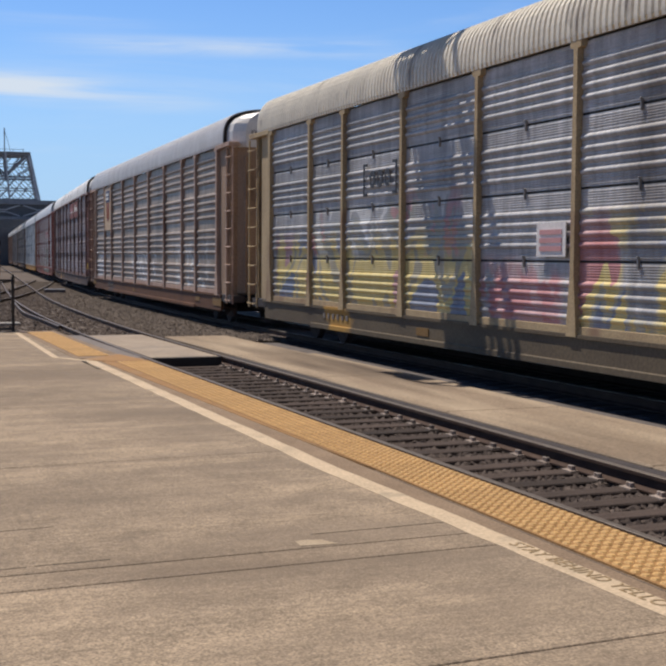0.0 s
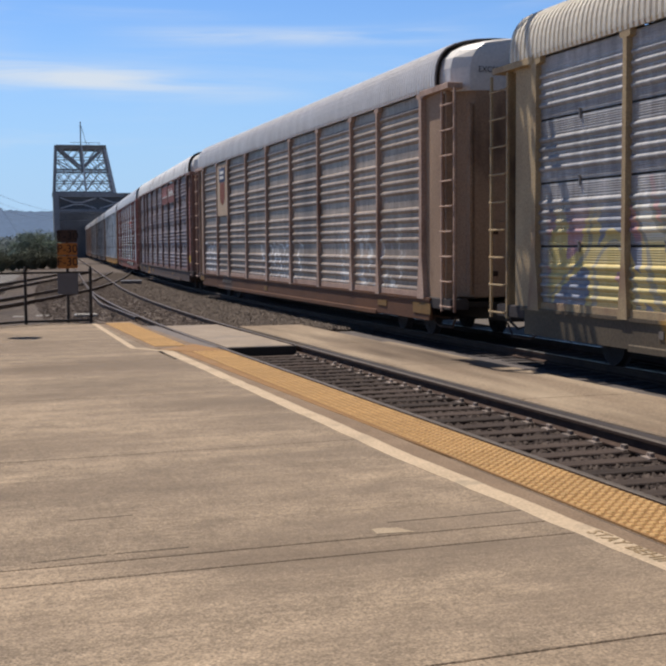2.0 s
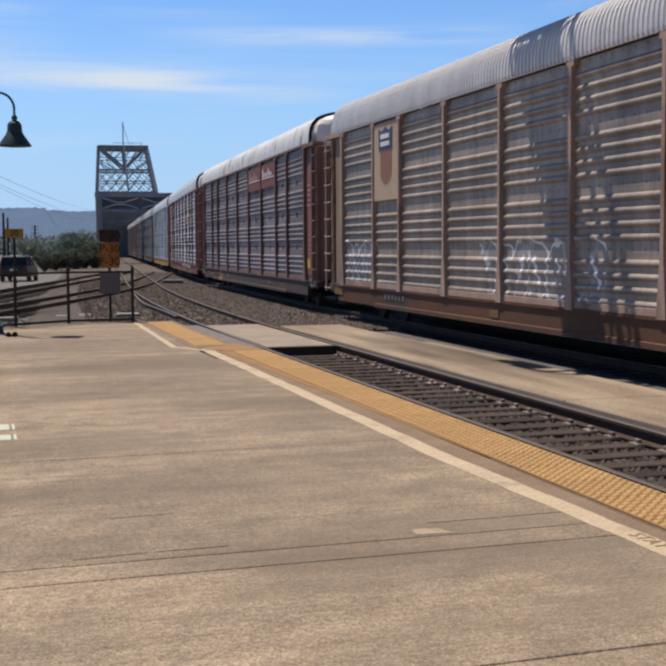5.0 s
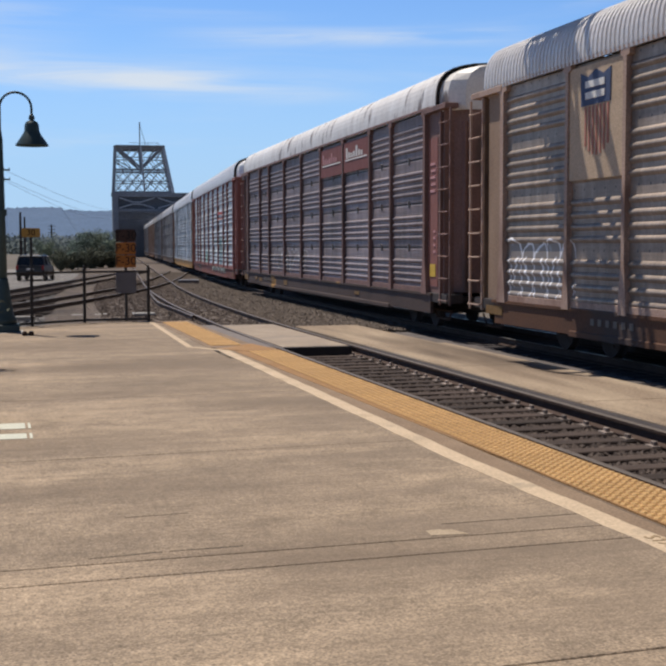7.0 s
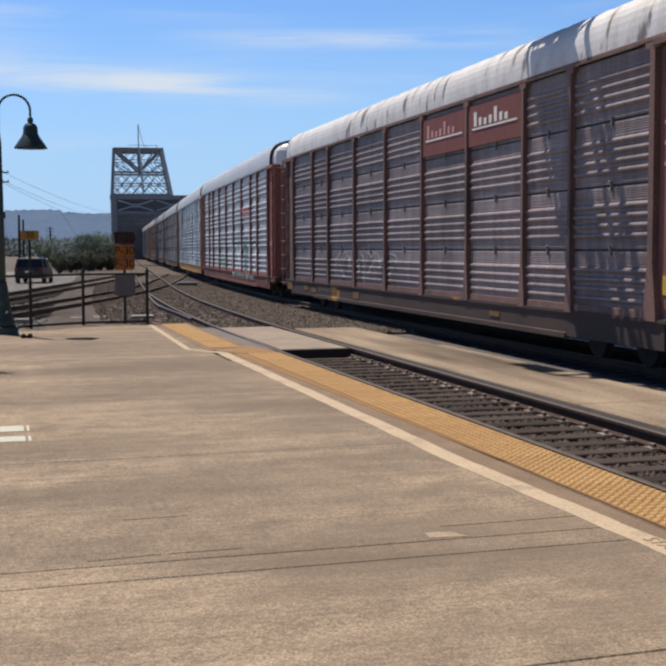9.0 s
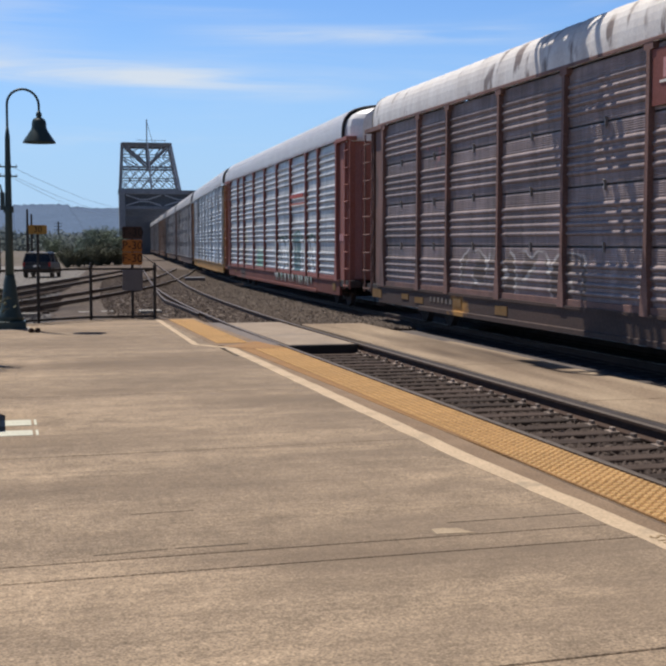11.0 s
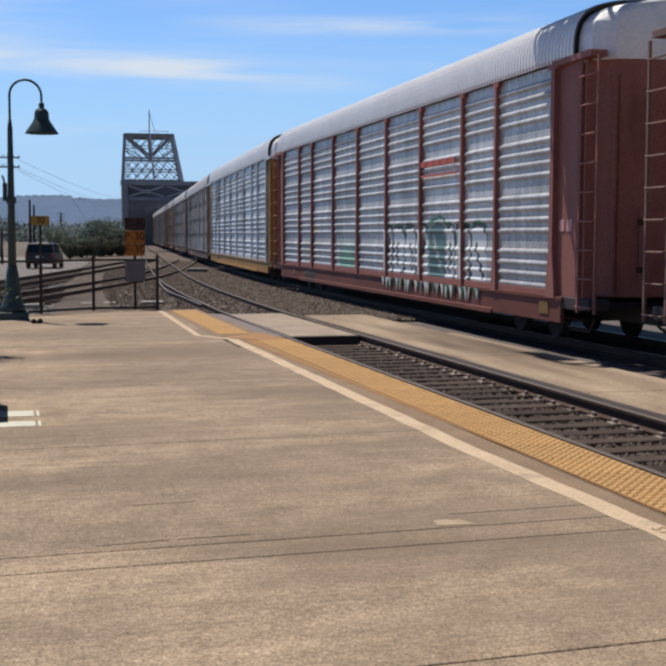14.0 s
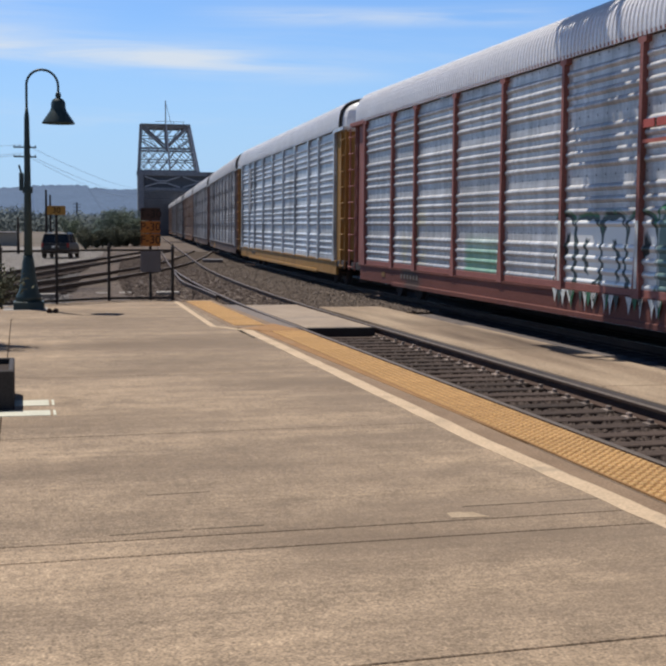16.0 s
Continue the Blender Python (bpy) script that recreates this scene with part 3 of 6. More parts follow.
def metal_sheet(name, base, second, tags=(), rough=0.50, metal=0.28, streak=(0.17, 0.15, 0.135), bubbles=(), holes=False, halo=None):
    """Ribbed sheet with soot and rust streaks; tags are painted fields: y0, y1, z0, z1, colours, grain, cover."""
    m = material(name, base, second, rough, metal, 0.6, 30, 0.06, 0.6, (1, 0.6, 0.35), streak, 0.9, (0.54, 0.86), grain=0.12)
    n, l = m.node_tree.nodes, m.node_tree.links
    b = n["Principled BSDF"]
    tc = n.new("ShaderNodeTexCoord")
    sx = n.new("ShaderNodeSeparateXYZ")
    l.new(tc.outputs["Object"], sx.inputs[0])
    source = b.inputs["Base Color"].links[0].from_socket
    # runs of dirt down the sheet, and broad dull patches
    for size, stretch, low, high in ((1.0, (1, 5.0, 0.55), 0.74, 1.14), (1.0, (1, 0.28, 0.8), 0.80, 1.12), (1.0, (1, 0.5, 11.0), 0.86, 1.10)):
        gm = n.new("ShaderNodeMapping")
        gm.inputs["Scale"].default_value = stretch
        l.new(tc.outputs["Object"], gm.inputs["Vector"])
        gn = n.new("ShaderNodeTexNoise")
        gn.inputs["Scale"].default_value, gn.inputs["Detail"].default_value, gn.inputs["Roughness"].default_value = size, 6, 0.62
        l.new(gm.outputs[0], gn.inputs["Vector"])
        gr_ = n.new("ShaderNodeMapRange")
        gr_.inputs[1].default_value, gr_.inputs[2].default_value, gr_.inputs[3].default_value, gr_.inputs[4].default_value = 0.34, 0.62, low, high
        l.new(gn.outputs[0], gr_.inputs[0])
        gx = n.new("ShaderNodeMixRGB")
        gx.blend_type = "MULTIPLY"
        gx.inputs[0].default_value = 1.0
        l.new(source, gx.inputs[1])
        l.new(gr_.outputs[0], gx.inputs[2])
        source = gx.outputs[0]

    def ramp01(sock, a, c):
        r = n.new("ShaderNodeMapRange")
        r.inputs[1].default_value, r.inputs[2].default_value = a, c
        l.new(sock, r.inputs[0])
        return r.outputs[0]

    def times(*socks):
        out = socks[0]
        for s in socks[1:]:
            q = n.new("ShaderNodeMath")
            q.operation = "MULTIPLY"
            l.new(out, q.inputs[0])
            l.new(s, q.inputs[1])
            out = q.outputs[0]
        return out

    for y0, y1, z0, z1, colours, grain, cover in tags:
        mp = n.new("ShaderNodeMapping")
        mp.inputs["Scale"].default_value = (0.01, 1.0, 0.8)
        mp.inputs["Location"].default_value = (0, y0 * 1.7, z0)
        l.new(tc.outputs["Object"], mp.inputs[0])
        vo = n.new("ShaderNodeTexNoise")
        vo.inputs["Scale"].default_value, vo.inputs["Detail"].default_value, vo.inputs["Distortion"].default_value = grain, 1.0, 1.6
        l.new(mp.outputs[0], vo.inputs["Vector"])
        cr = n.new("ShaderNodeValToRGB")
        cr.color_ramp.interpolation = "CONSTANT"
        el = cr.color_ramp.elements
        for i, c in enumerate(colours):
            at = 0.33 + 0.34 * i / len(colours)
            e = el[i] if i < 2 else el.new(at)
            e.position, e.color = (0.0 if i == 0 else at), (*c, 1)
        l.new(vo.outputs[0], cr.inputs[0])
        no = n.new("ShaderNodeTexNoise")
        no.inputs["Scale"].default_value, no.inputs["Detail"].default_value = grain * 1.3, 3
        l.new(mp.outputs[0], no.inputs["Vector"])
        half = n.new("ShaderNodeValue")
        half.outputs[0].default_value = 0.55
        mask = times(half.outputs[0], ramp01(sx.outputs[1], y0, y0 + 0.25), ramp01(sx.outputs[1], y1, y1 - 0.25), ramp01(sx.outputs[2], z0, z0 + 0.1),
                     ramp01(sx.outputs[2], z1 + 0.25, z1 - 0.25), ramp01(no.outputs[0], cover, cover + 0.05))
        mix = n.new("ShaderNodeMixRGB")
        l.new(mask, mix.inputs[0])
        l.new(source, mix.inputs[1])
        l.new(cr.outputs[0], mix.inputs[2])
        source = mix.outputs[0]
    def calc(kind, a, c=0.0):
        q = n.new("ShaderNodeMath")
        q.operation = kind
        for sock, v in ((q.inputs[0], a), (q.inputs[1], c)):
            if isinstance(v, bpy.types.NodeSocket):
                l.new(v, sock)
            else:
                sock.default_value = v
        return q.outputs[0]

    def paint(mask, colour):
        nonlocal source
        mix = n.new("ShaderNodeMixRGB")
        l.new(mask, mix.inputs[0])
        l.new(source, mix.inputs[1])
        mix.inputs[2].default_value = (*colour, 1)
        source = mix.outputs[0]

    if holes:
        # rows of bolt heads on the flat bands between the ribs
        qy = calc("ABSOLUTE", calc("SUBTRACT", calc("FRACT", calc("DIVIDE", sx.outputs[1], 0.36)), 0.5))
        qz = calc("ABSOLUTE", calc("SUBTRACT", calc("FRACT", calc("DIVIDE", calc("SUBTRACT", sx.outputs[2], 0.87), 1.0125)), 0.945))
        dot = calc("ADD", calc("POWER", calc("MULTIPLY", qy, 0.36), 2.0), calc("POWER", calc("MULTIPLY", qz, 1.0125), 2.0))
        paint(calc("MULTIPLY", ramp01(dot, 0.0007, 0.0004), 0.75), (0.07, 0.065, 0.06))
    # sprayed bubble letters: rounded fields with dark outlines and inner strokes, paint that follows the ribs
    for y0, y1, z0, z1, pitch, fill, ink, cover in bubbles:
        wob = n.new("ShaderNodeTexNoise")
        wob.inputs["Scale"].default_value, wob.inputs["Detail"].default_value = 1.4, 2
        l.new(tc.outputs["Object"], wob.inputs["Vector"])
        shift = calc("MULTIPLY", calc("SUBTRACT", wob.outputs[0], 0.5), 0.55)
        cell = calc("DIVIDE", calc("SUBTRACT", calc("ADD", sx.outputs[1], shift), y0), pitch)
        u = calc("SUBTRACT", calc("MULTIPLY", calc("FRACT", cell), 2.0), 1.0)
        v = calc("SUBTRACT", calc("MULTIPLY", calc("DIVIDE", calc("SUBTRACT", calc("ADD", sx.outputs[2], shift), z0), z1 - z0), 2.0), 1.0)
        d = calc("ADD", calc("POWER", calc("ABSOLUTE", u), 3.5), calc("POWER", calc("ABSOLUTE", v), 4.0))
        inside = times(ramp01(sx.outputs[1], y0, y0 + 0.02), ramp01(sx.outputs[1], y1, y1 - 0.02))
        worn = ramp01(wob.outputs[0], cover, cover + 0.08)
        bend = calc("SINE", calc("ADD", calc("MULTIPLY", v, 3.0), calc("MULTIPLY", calc("FLOOR", cell), 2.3)))
        stroke = calc("ABSOLUTE", calc("SUBTRACT", u, calc("MULTIPLY", bend, 0.38)))
        if halo:
            paint(times(inside, worn, ramp01(d, 1.75, 1.35), ramp01(wob.outputs[0], 0.40, 0.5)), halo)
        paint(times(inside, worn, ramp01(d, 1.16, 1.06)), ink)
        paint(times(inside, worn, ramp01(d, 0.76, 0.68), calc("MAXIMUM", ramp01(stroke, 0.12, 0.18), ramp01(calc("ABSOLUTE", v), 0.42, 0.52))), fill)
    l.new(source, b.inputs["Base Color"])
    return m


def rib_profile(z0, z1, kind):
    """Outline of a sheet seen from its end: (outwards, up) pairs from the foot to the head."""
    pts = [(0.0, z0)]

    def tube_rib(c, h, d):
        return [(h * math.sin(math.pi * q / 8) ** 0.9, c + d * q / 8) for q in range(9)]
    if kind == "B":
        groups, ribs, pitch = 4, 4, 0.205
        size = (z1 - z0) / groups
        for gi in range(groups):
            base = z0 + gi * size + (size - ribs * pitch) * 0.35
            for r in range(ribs):
                pts += tube_rib(base + r * pitch, 0.046, 0.125)
    else:
        def fine(a, b):
            k = max(1, round((b - a) / 0.036))
            w = (b - a) / k
            return [q for i in range(k) for q in ((0.0, a + w * i), (0.007, a + w * (i + 0.35)), (0.007, a + w * (i + 0.65)), (0.0, a + w * (i + 1) - 0.001))]
        n, width = 4, 0.105
        foot, head = z0 + 0.16, z1 - 0.20
        pitch = (head - foot) / n
        pts += fine(z0 + 0.02, foot)
        for r in range(n):
            c = foot + r * pitch
            pts += tube_rib(c, 0.044, width) + fine(c + width + 0.008, c + pitch - 0.004)
        pts += fine(head + 0.004, z1 - 0.02)
    pts.append((0.0, z1))
    return pts


WHEELS = []
M_CLIP = material("galvanised_clip", (0.36, 0.34, 0.32), (0.24, 0.22, 0.20), 0.5, 0.4, 6, 40, 0.05)


def autorack(name, at, kind, sheet, post_mat, roof_mat, sill_mat, end_mat, ladder_mat, label, fine_roof=True):
    car = thing(name, at, label, "autorack car", "cars of the freight train")
    # side sills, deck and centre sill
    for sgn in (-1, 1):
        m = Mesh()
        m.box(min(sgn * 1.42, sgn * 1.50), -12.5, SILL0 + 0.02, max(sgn * 1.42, sgn * 1.50), 12.5, SILL1, 0.01)
        a, b_ = sorted((sgn * 1.40, sgn * 1.53))
        m.box(a, -9.2, SILL0 - 0.01, b_, 9.2, SILL0 + 0.09, 0.015)
        m.box(a, -12.6, SILL1 - 0.04, b_, 12.6, SILL1 + 0.015)
        part("side_sill", m, sill_mat, car)
    part("deck", Mesh().box(-1.4, -BODY / 2 + 0.25, 0.70, 1.4, BODY / 2 - 0.25, 0.80), M_BLACK, car)
    part("centre_sill", Mesh().box(-0.35, -BODY / 2 - 0.2, 0.42, 0.35, BODY / 2 + 0.2, 0.71), M_BLACK, car)
    for y in (-5.2, -1.4, 2.6, 5.9):
        part("cross_bearer", Mesh().box(-1.38, y - 0.12, 0.34, 1.38, y + 0.12, 0.70, 0.02), M_BLACK, car)
    part("air_tank", Mesh().tube([(-0.75, 0.1, 0.46), (-0.75, 1.5, 0.46)], 0.17, 10), M_BLACK, car)
    part("brake_pipe", Mesh().tube([(-1.05, -12.6, 0.44), (-1.05, 12.6, 0.44)], 0.025, 6), M_RAIL, car)
    # closed shell behind the sheets, black to stand for the unlit inside
    part("shell", Mesh().box(-1.40, -PANELS / 2, 0.8, 1.44, PANELS / 2, 4.95), M_BLACK, car, "black box standing for the unlit inside of the car")
    # sheets
    rows = [(SILL1 + 0.03, EAVE - 0.06)] if kind == "B" else [(SILL1 + 0.03 + 1.02 * i, SILL1 + 0.03 + 1.02 * i + 0.985) for i in range(4)]
    for i, b_ in enumerate(BAYS):
        y0, y1 = POSTS[i] + 0.045, POSTS[i + 1] - 0.045
        for z0, z1 in rows:
            prof = rib_profile(z0, z1, kind)
            n = len(prof)
            m = Mesh()
            ends = 0.03
            m.add([(-1.445, y0, z) for o, z in prof] + [(-1.445 - o, y0 + ends, z) for o, z in prof] + [(-1.445 - o, y1 - ends, z) for o, z in prof] + [(-1.445, y1, z) for o, z in prof],
                  [(c * n + j, c * n + j + 1, (c + 1) * n + j + 1, (c + 1) * n + j) for c in range(3) for j in range(n - 1)])
            part("side_panel", m, sheet, car)
    if kind == "A":
        for i, b_ in enumerate(BAYS):
            yc = (POSTS[i] + POSTS[i + 1]) / 2
            for r in range(1, 4):
                z = SILL1 + 0.01 + 1.02 * r
                part("clip", Mesh().box(-1.485, yc - 0.014, z - 0.085, -1.44, yc + 0.014, z + 0.075, 0.005).box(-1.50, yc - 0.014, z + 0.045, -1.48, yc + 0.014, z + 0.085, 0.004), M_CLIP, car)
    for i in range(len(BAYS)):
        part("lower_flange", Mesh().box(-1.492, POSTS[i] + 0.08, SILL1 + 0.012, -1.44, POSTS[i + 1] - 0.08, SILL1 + 0.125, 0.006), post_mat, car)
    part("far_side", Mesh().box(1.445, -PANELS / 2, SILL1, 1.49, PANELS / 2, EAVE), sheet, car)
    # posts with flared feet and capped heads
    for sgn, ps in ((-1, POSTS), (1, POSTS[::3])):
        for i, y in enumerate(ps):
            w = 0.05 if i not in (0, len(ps) - 1) else 0.075
            xs = (sgn * 1.44, sgn * 1.545)
            out = [(w * 2.6, SILL1 - 0.02), (w * 2.2, SILL1 + 0.25), (w, SILL1 + 0.85), (w, EAVE - 0.16), (w * 2.8, EAVE - 0.14), (w * 2.8, EAVE - 0.03)]
            ring = [(-a, z) for a, z in out] + [(a, z) for a, z in out[::-1]]
            part("post", Mesh().loft([[(x, y + a, z) for a, z in ring] for x in xs]), post_mat, car)
    # roof
    m = Mesh()
    half = [ROOF[0]]
    for (xa, za), (xb, zb) in zip(ROOF, ROOF[1:]):
        half += [(xa * 0.75 + xb * 0.25, za * 0.75 + zb * 0.25), (xa * 0.25 + xb * 0.75, za * 0.25 + zb * 0.75)]
    half.append(ROOF[-1])
    prof = [(-x, z) for x, z in half] + [(x, z) for x, z in half[::-1]]
    n = len(prof)
    rings, step, y = [], (0.145 if fine_roof else 0.9), -BODY / 2 + 0.72
    normal = []
    for i in range(n):
        (xa, za), (xb, zb) = prof[max(i - 1, 0)], prof[min(i + 1, n - 1)]
        size = math.hypot(xb - xa, zb - za)
        normal.append((-(zb - za) / size, (xb - xa) / size))
    height = 0.03 if fine_roof else 0.008
    while y < BODY / 2 - 0.82:
        for dy, lift in ((0.0, 0.0), (step * 0.22, 0.0), (step * 0.34, height), (step * 0.88, height)):
            rings.append([(x + p * lift, y + dy, z + q * lift) for (x, z), (p, q) in zip(prof, normal)])
        y += step
    m.loft(rings, closed=False)
    part("roof", m, roof_mat, car)
    for sgn in (-1, 1):
        rim = [[(x * 1.008, sgn * (BODY / 2 - d), 4.93 + (z - 4.93) * 1.012) for x, z in prof] for d in (0.76, 0.70)]
        rim += [[(x * 0.99, sgn * (BODY / 2 - d), 4.93 + (z - 4.93) * 0.985) for x, z in prof] for d in (0.70, 0.76)]
        part("roof_rim", Mesh().loft(rim, closed=False), M_OILTIE, car, "dark rubber rim at the roof end")
    part("eave_rail", Mesh().box(-1.55, -BODY / 2 + 1.2, EAVE - 0.04, -1.47, BODY / 2 - 1.2, EAVE + 0.02, 0.01), post_mat, car)
    # ends
    for sgn in (-1, 1):
        def yy(d):
            return sgn * (BODY / 2 - d)
        m = Mesh()
        m.box(-1.44, min(yy(1.6), yy(0.72)), SILL1, 1.44, max(yy(1.6), yy(0.72)), 4.98, 0.02)
        part("end_wall", m, end_mat, car)
        door = [(-1.30, 0.76), (-1.22, 0.42), (-0.95, 0.16), (-0.4, 0.05), (0.4, 0.05), (0.95, 0.16), (1.22, 0.42), (1.30, 0.76)]
        part("end_door", Mesh().loft([[(x, yy(d), z) for x, d in door] for z in (0.9, 4.1, 4.99)]), end_mat, car)
        top = [(x * 1.02, d - 0.02) for x, d in door]
        part("door_hood", Mesh().loft([[(x * f, yy(d), z) for x, d in top] for z, f in ((4.84, 1.08), (5.05, 1.10), (5.28, 1.095), (5.48, 1.05), (5.63, 0.95), (5.74, 0.78), (5.81, 0.55), (5.84, 0.25))]), roof_mat, car)
        for x in (-1, 1):
            lad = part("ladder", Mesh().bar((x * 1.49, yy(0.53), 0.62), (x * 1.49, yy(0.53), 4.85), 0.05, 0.04, up=(1, 0, 0)).bar((x * 1.49, yy(-0.12), 0.62), (x * 1.49, yy(-0.12), 4.85), 0.05, 0.04, up=(1, 0, 0)), ladder_mat, car)
            for r in range(9):
                part("rung", Mesh().tube([(x * 1.50, yy(0.53), 0.75 + 0.48 * r), (x * 1.545, yy(0.50), 0.72 + 0.48 * r), (x * 1.545, yy(-0.09), 0.72 + 0.48 * r), (x * 1.50, yy(-0.12), 0.75 + 0.48 * r)], 0.016, 6), ladder_mat, lad)
            part("corner_post", Mesh().box(min(x * 1.22, x * 1.44), min(yy(0.42), yy(0.50)), SILL1, max(x * 1.22, x * 1.44), max(yy(0.42), yy(0.50)), 4.9), end_mat, car)
            part("bracket", Mesh().box(min(x * 1.25, x * 1.56), min(yy(1.58), yy(0.05)), 4.86, max(x * 1.25, x * 1.56), max(yy(1.58), yy(0.05)), 4.97, 0.01), post_mat, car)
            part("end_step", Mesh().box(min(x * 1.1, x * 1.485), min(yy(1.58), yy(0.1)), 0.66, max(x * 1.1, x * 1.485), max(yy(1.58), yy(0.1)), 0.865, 0.02), M_OILTIE, car)
        door_in = part("end_gate", Mesh().box(-0.62, min(yy(0.045), yy(0.0)), 1.15, 0.62, max(yy(0.045), yy(0.0)), 2.35, 0.01), end_mat, car, "lower gate of the end door")
        for z in (1.35, 2.15):
            part("gate_hinge", Mesh().box(-0.68, min(yy(0.02), yy(-0.03)), z - 0.05, -0.55, max(yy(0.02), yy(-0.03)), z + 0.05, 0.008), M_RAIL, door_in)
        for x in (-1.05, 0.0, 1.05):
            part("door_rib", Mesh().box(x - 0.03, min(yy(0.30), yy(0.02 if x == 0.0 else 0.12)), 0.95, x + 0.03, max(yy(0.30), yy(0.02 if x == 0.0 else 0.12)), 4.6, 0.008), end_mat, car)
        part("air_hose", Mesh().tube([(-0.3, yy(0.1), 0.6), (-0.34, yy(-0.15), 0.42), (-0.3, yy(-0.4), 0.30), (-0.2, yy(-0.62), 0.36)], 0.025, 6), M_BLACK, car)
        part("brake_rod", Mesh().tube([(-1.32, yy(1.5), 0.46), (-1.32, yy(1.1), 0.30), (-1.32, yy(0.4), 0.30), (-1.32, yy(0.2), 0.52)], 0.018, 6), M_RAIL, car, "rusty step iron")
        part("coupler", Mesh().box(-0.14, min(yy(0.1), yy(-0.70)), 0.62, 0.14, max(yy(0.1), yy(-0.70)), 0.88, 0.03).box(-0.22, min(yy(-0.42), yy(-0.70)), 0.55, 0.22, max(yy(-0.42), yy(-0.70)), 0.92, 0.04), M_RAIL, car)
        yc = sgn * 9.9
        truck = part("truck", Mesh().box(-1.05, yc - 1.25, 0.35, -0.90, yc + 1.25, 0.62, 0.04).box(0.90, yc - 1.25, 0.35, 1.05, yc + 1.25, 0.62, 0.04).box(-1.0, yc - 0.2, 0.35, 1.0, yc + 0.2, 0.55, 0.03), M_OILTIE, car, "dark cast side frames")
        for dy in (-0.88, 0.88):
            w = Mesh()
            for x in (-0.82, 0.68):
                rings = [[(x + o, r * math.cos(a), r * math.sin(a)) for a in [q * math.pi / 12 for q in range(24)]] for o, r in ((0.0, 0.30), (0.0, 0.36), (0.11, 0.36), (0.14, 0.385), (0.14, 0.30))]
                w.loft(rings)
                for q in range(3):
                    a = q * 2 * math.pi / 3
                    w.box(x - 0.012, 0.2 * math.cos(a) - 0.03, 0.2 * math.sin(a) - 0.03, x + 0.01, 0.2 * math.cos(a) + 0.03, 0.2 * math.sin(a) + 0.03)
            w.tube([(-0.95, 0, 0), (0.95, 0, 0)], 0.07, 8)
            WHEELS.append(part("wheelset", w, M_OILTIE, truck, at=(0, yc + dy, 0.36)))
    return car


TAN = material("tan_post_paint", (0.468, 0.351, 0.199), (0.351, 0.257, 0.152), 0.7, 0, 2, 30, 0.1, 0.5, (1, 1, 0.4), (0.257, 0.164, 0.105), 1.5, (0.55, 0.7))
TAN2 = material("faded_rose_post_paint", (0.491, 0.339, 0.257), (0.351, 0.246, 0.199), 0.7, 0, 2, 30, 0.1, 0.5, (1, 1, 0.4), (0.234, 0.140, 0.105), 1.5, (0.55, 0.7))
BROWN = material("brown_post_paint", (0.248, 0.142, 0.118), (0.165, 0.103, 0.089), 0.7, 0, 2, 30, 0.1, 0.5, (1, 1, 0.4), (0.109, 0.078, 0.070), 1.5, (0.55, 0.7))
RED = material("red_post_paint", (0.316, 0.128, 0.104), (0.265, 0.107, 0.089), 0.65, 0, 2, 30, 0.1, 0.5, (1, 1, 0.4), (0.18, 0.08, 0.06), 1.5, (0.6, 0.75))
YELLOW = material("yellow_end_paint", (0.351, 0.190, 0.042), (0.267, 0.140, 0.035), 0.65, 0, 2, 30, 0.1, 0.5, (1, 1, 0.4), (0.176, 0.088, 0.044), 1.5, (0.6, 0.75))
ROOF_CREAM = material("cream_roof", (0.770, 0.707, 0.583), (0.621, 0.571, 0.484), 0.6, 0.1, 1, 20, 0.05, 0.5, (0.5, 2, 1), (0.324, 0.281, 0.238), 1.2, (0.6, 0.75), grain=0.08)
ROOF_GREY = material("grey_roof", (0.74, 0.715, 0.69), (0.60, 0.575, 0.555), 0.5, 0.2, 1, 20, 0.05, 0.5, (0.5, 2, 1), grain=0.08)
ROOF_WHITE = material("white_peeling_roof", (0.792, 0.770, 0.726), (0.605, 0.572, 0.539), 0.55, 0.1, 1, 20, 0.05, 0.5, (0.4, 2.4, 1), (0.242, 0.198, 0.176), 1.1, (0.58, 0.66), grain=0.08)
ROOF_BRIGHT = material("galvanised_roof", (0.819, 0.819, 0.819), (0.735, 0.735, 0.745), 0.45, 0.15, 1, 20, 0.05, grain=0.08)
SILL_TAN = material("weathered_tan_sill", (0.156, 0.119, 0.073), (0.087, 0.068, 0.050), 0.8, 0, 1.2, 20, 0.1, 0.5, (1, 0.5, 1), (0.401, 0.231, 0.061), 0.7, (0.62, 0.68))
SILL_RUST = material("rust_orange_sill", (0.155, 0.069, 0.031), (0.091, 0.046, 0.030), 0.8, 0, 1.2, 20, 0.1, 0.5, (1, 0.5, 1), (0.079, 0.053, 0.044), 0.7, (0.58, 0.68))
SILL_DARK = material("dark_brown_sill", (0.094, 0.061, 0.050), (0.061, 0.044, 0.039), 0.8, 0, 1.2, 20, 0.1, 0.5, (1, 0.5, 1), (0.389, 0.207, 0.061), 0.8, (0.64, 0.68))
SILL_RED = material("red_sill", (0.183, 0.062, 0.044), (0.125, 0.044, 0.033), 0.75, 0, 1.2, 20, 0.1, 0.5, (1, 0.5, 1), (0.078, 0.049, 0.039), 0.7, (0.6, 0.7))
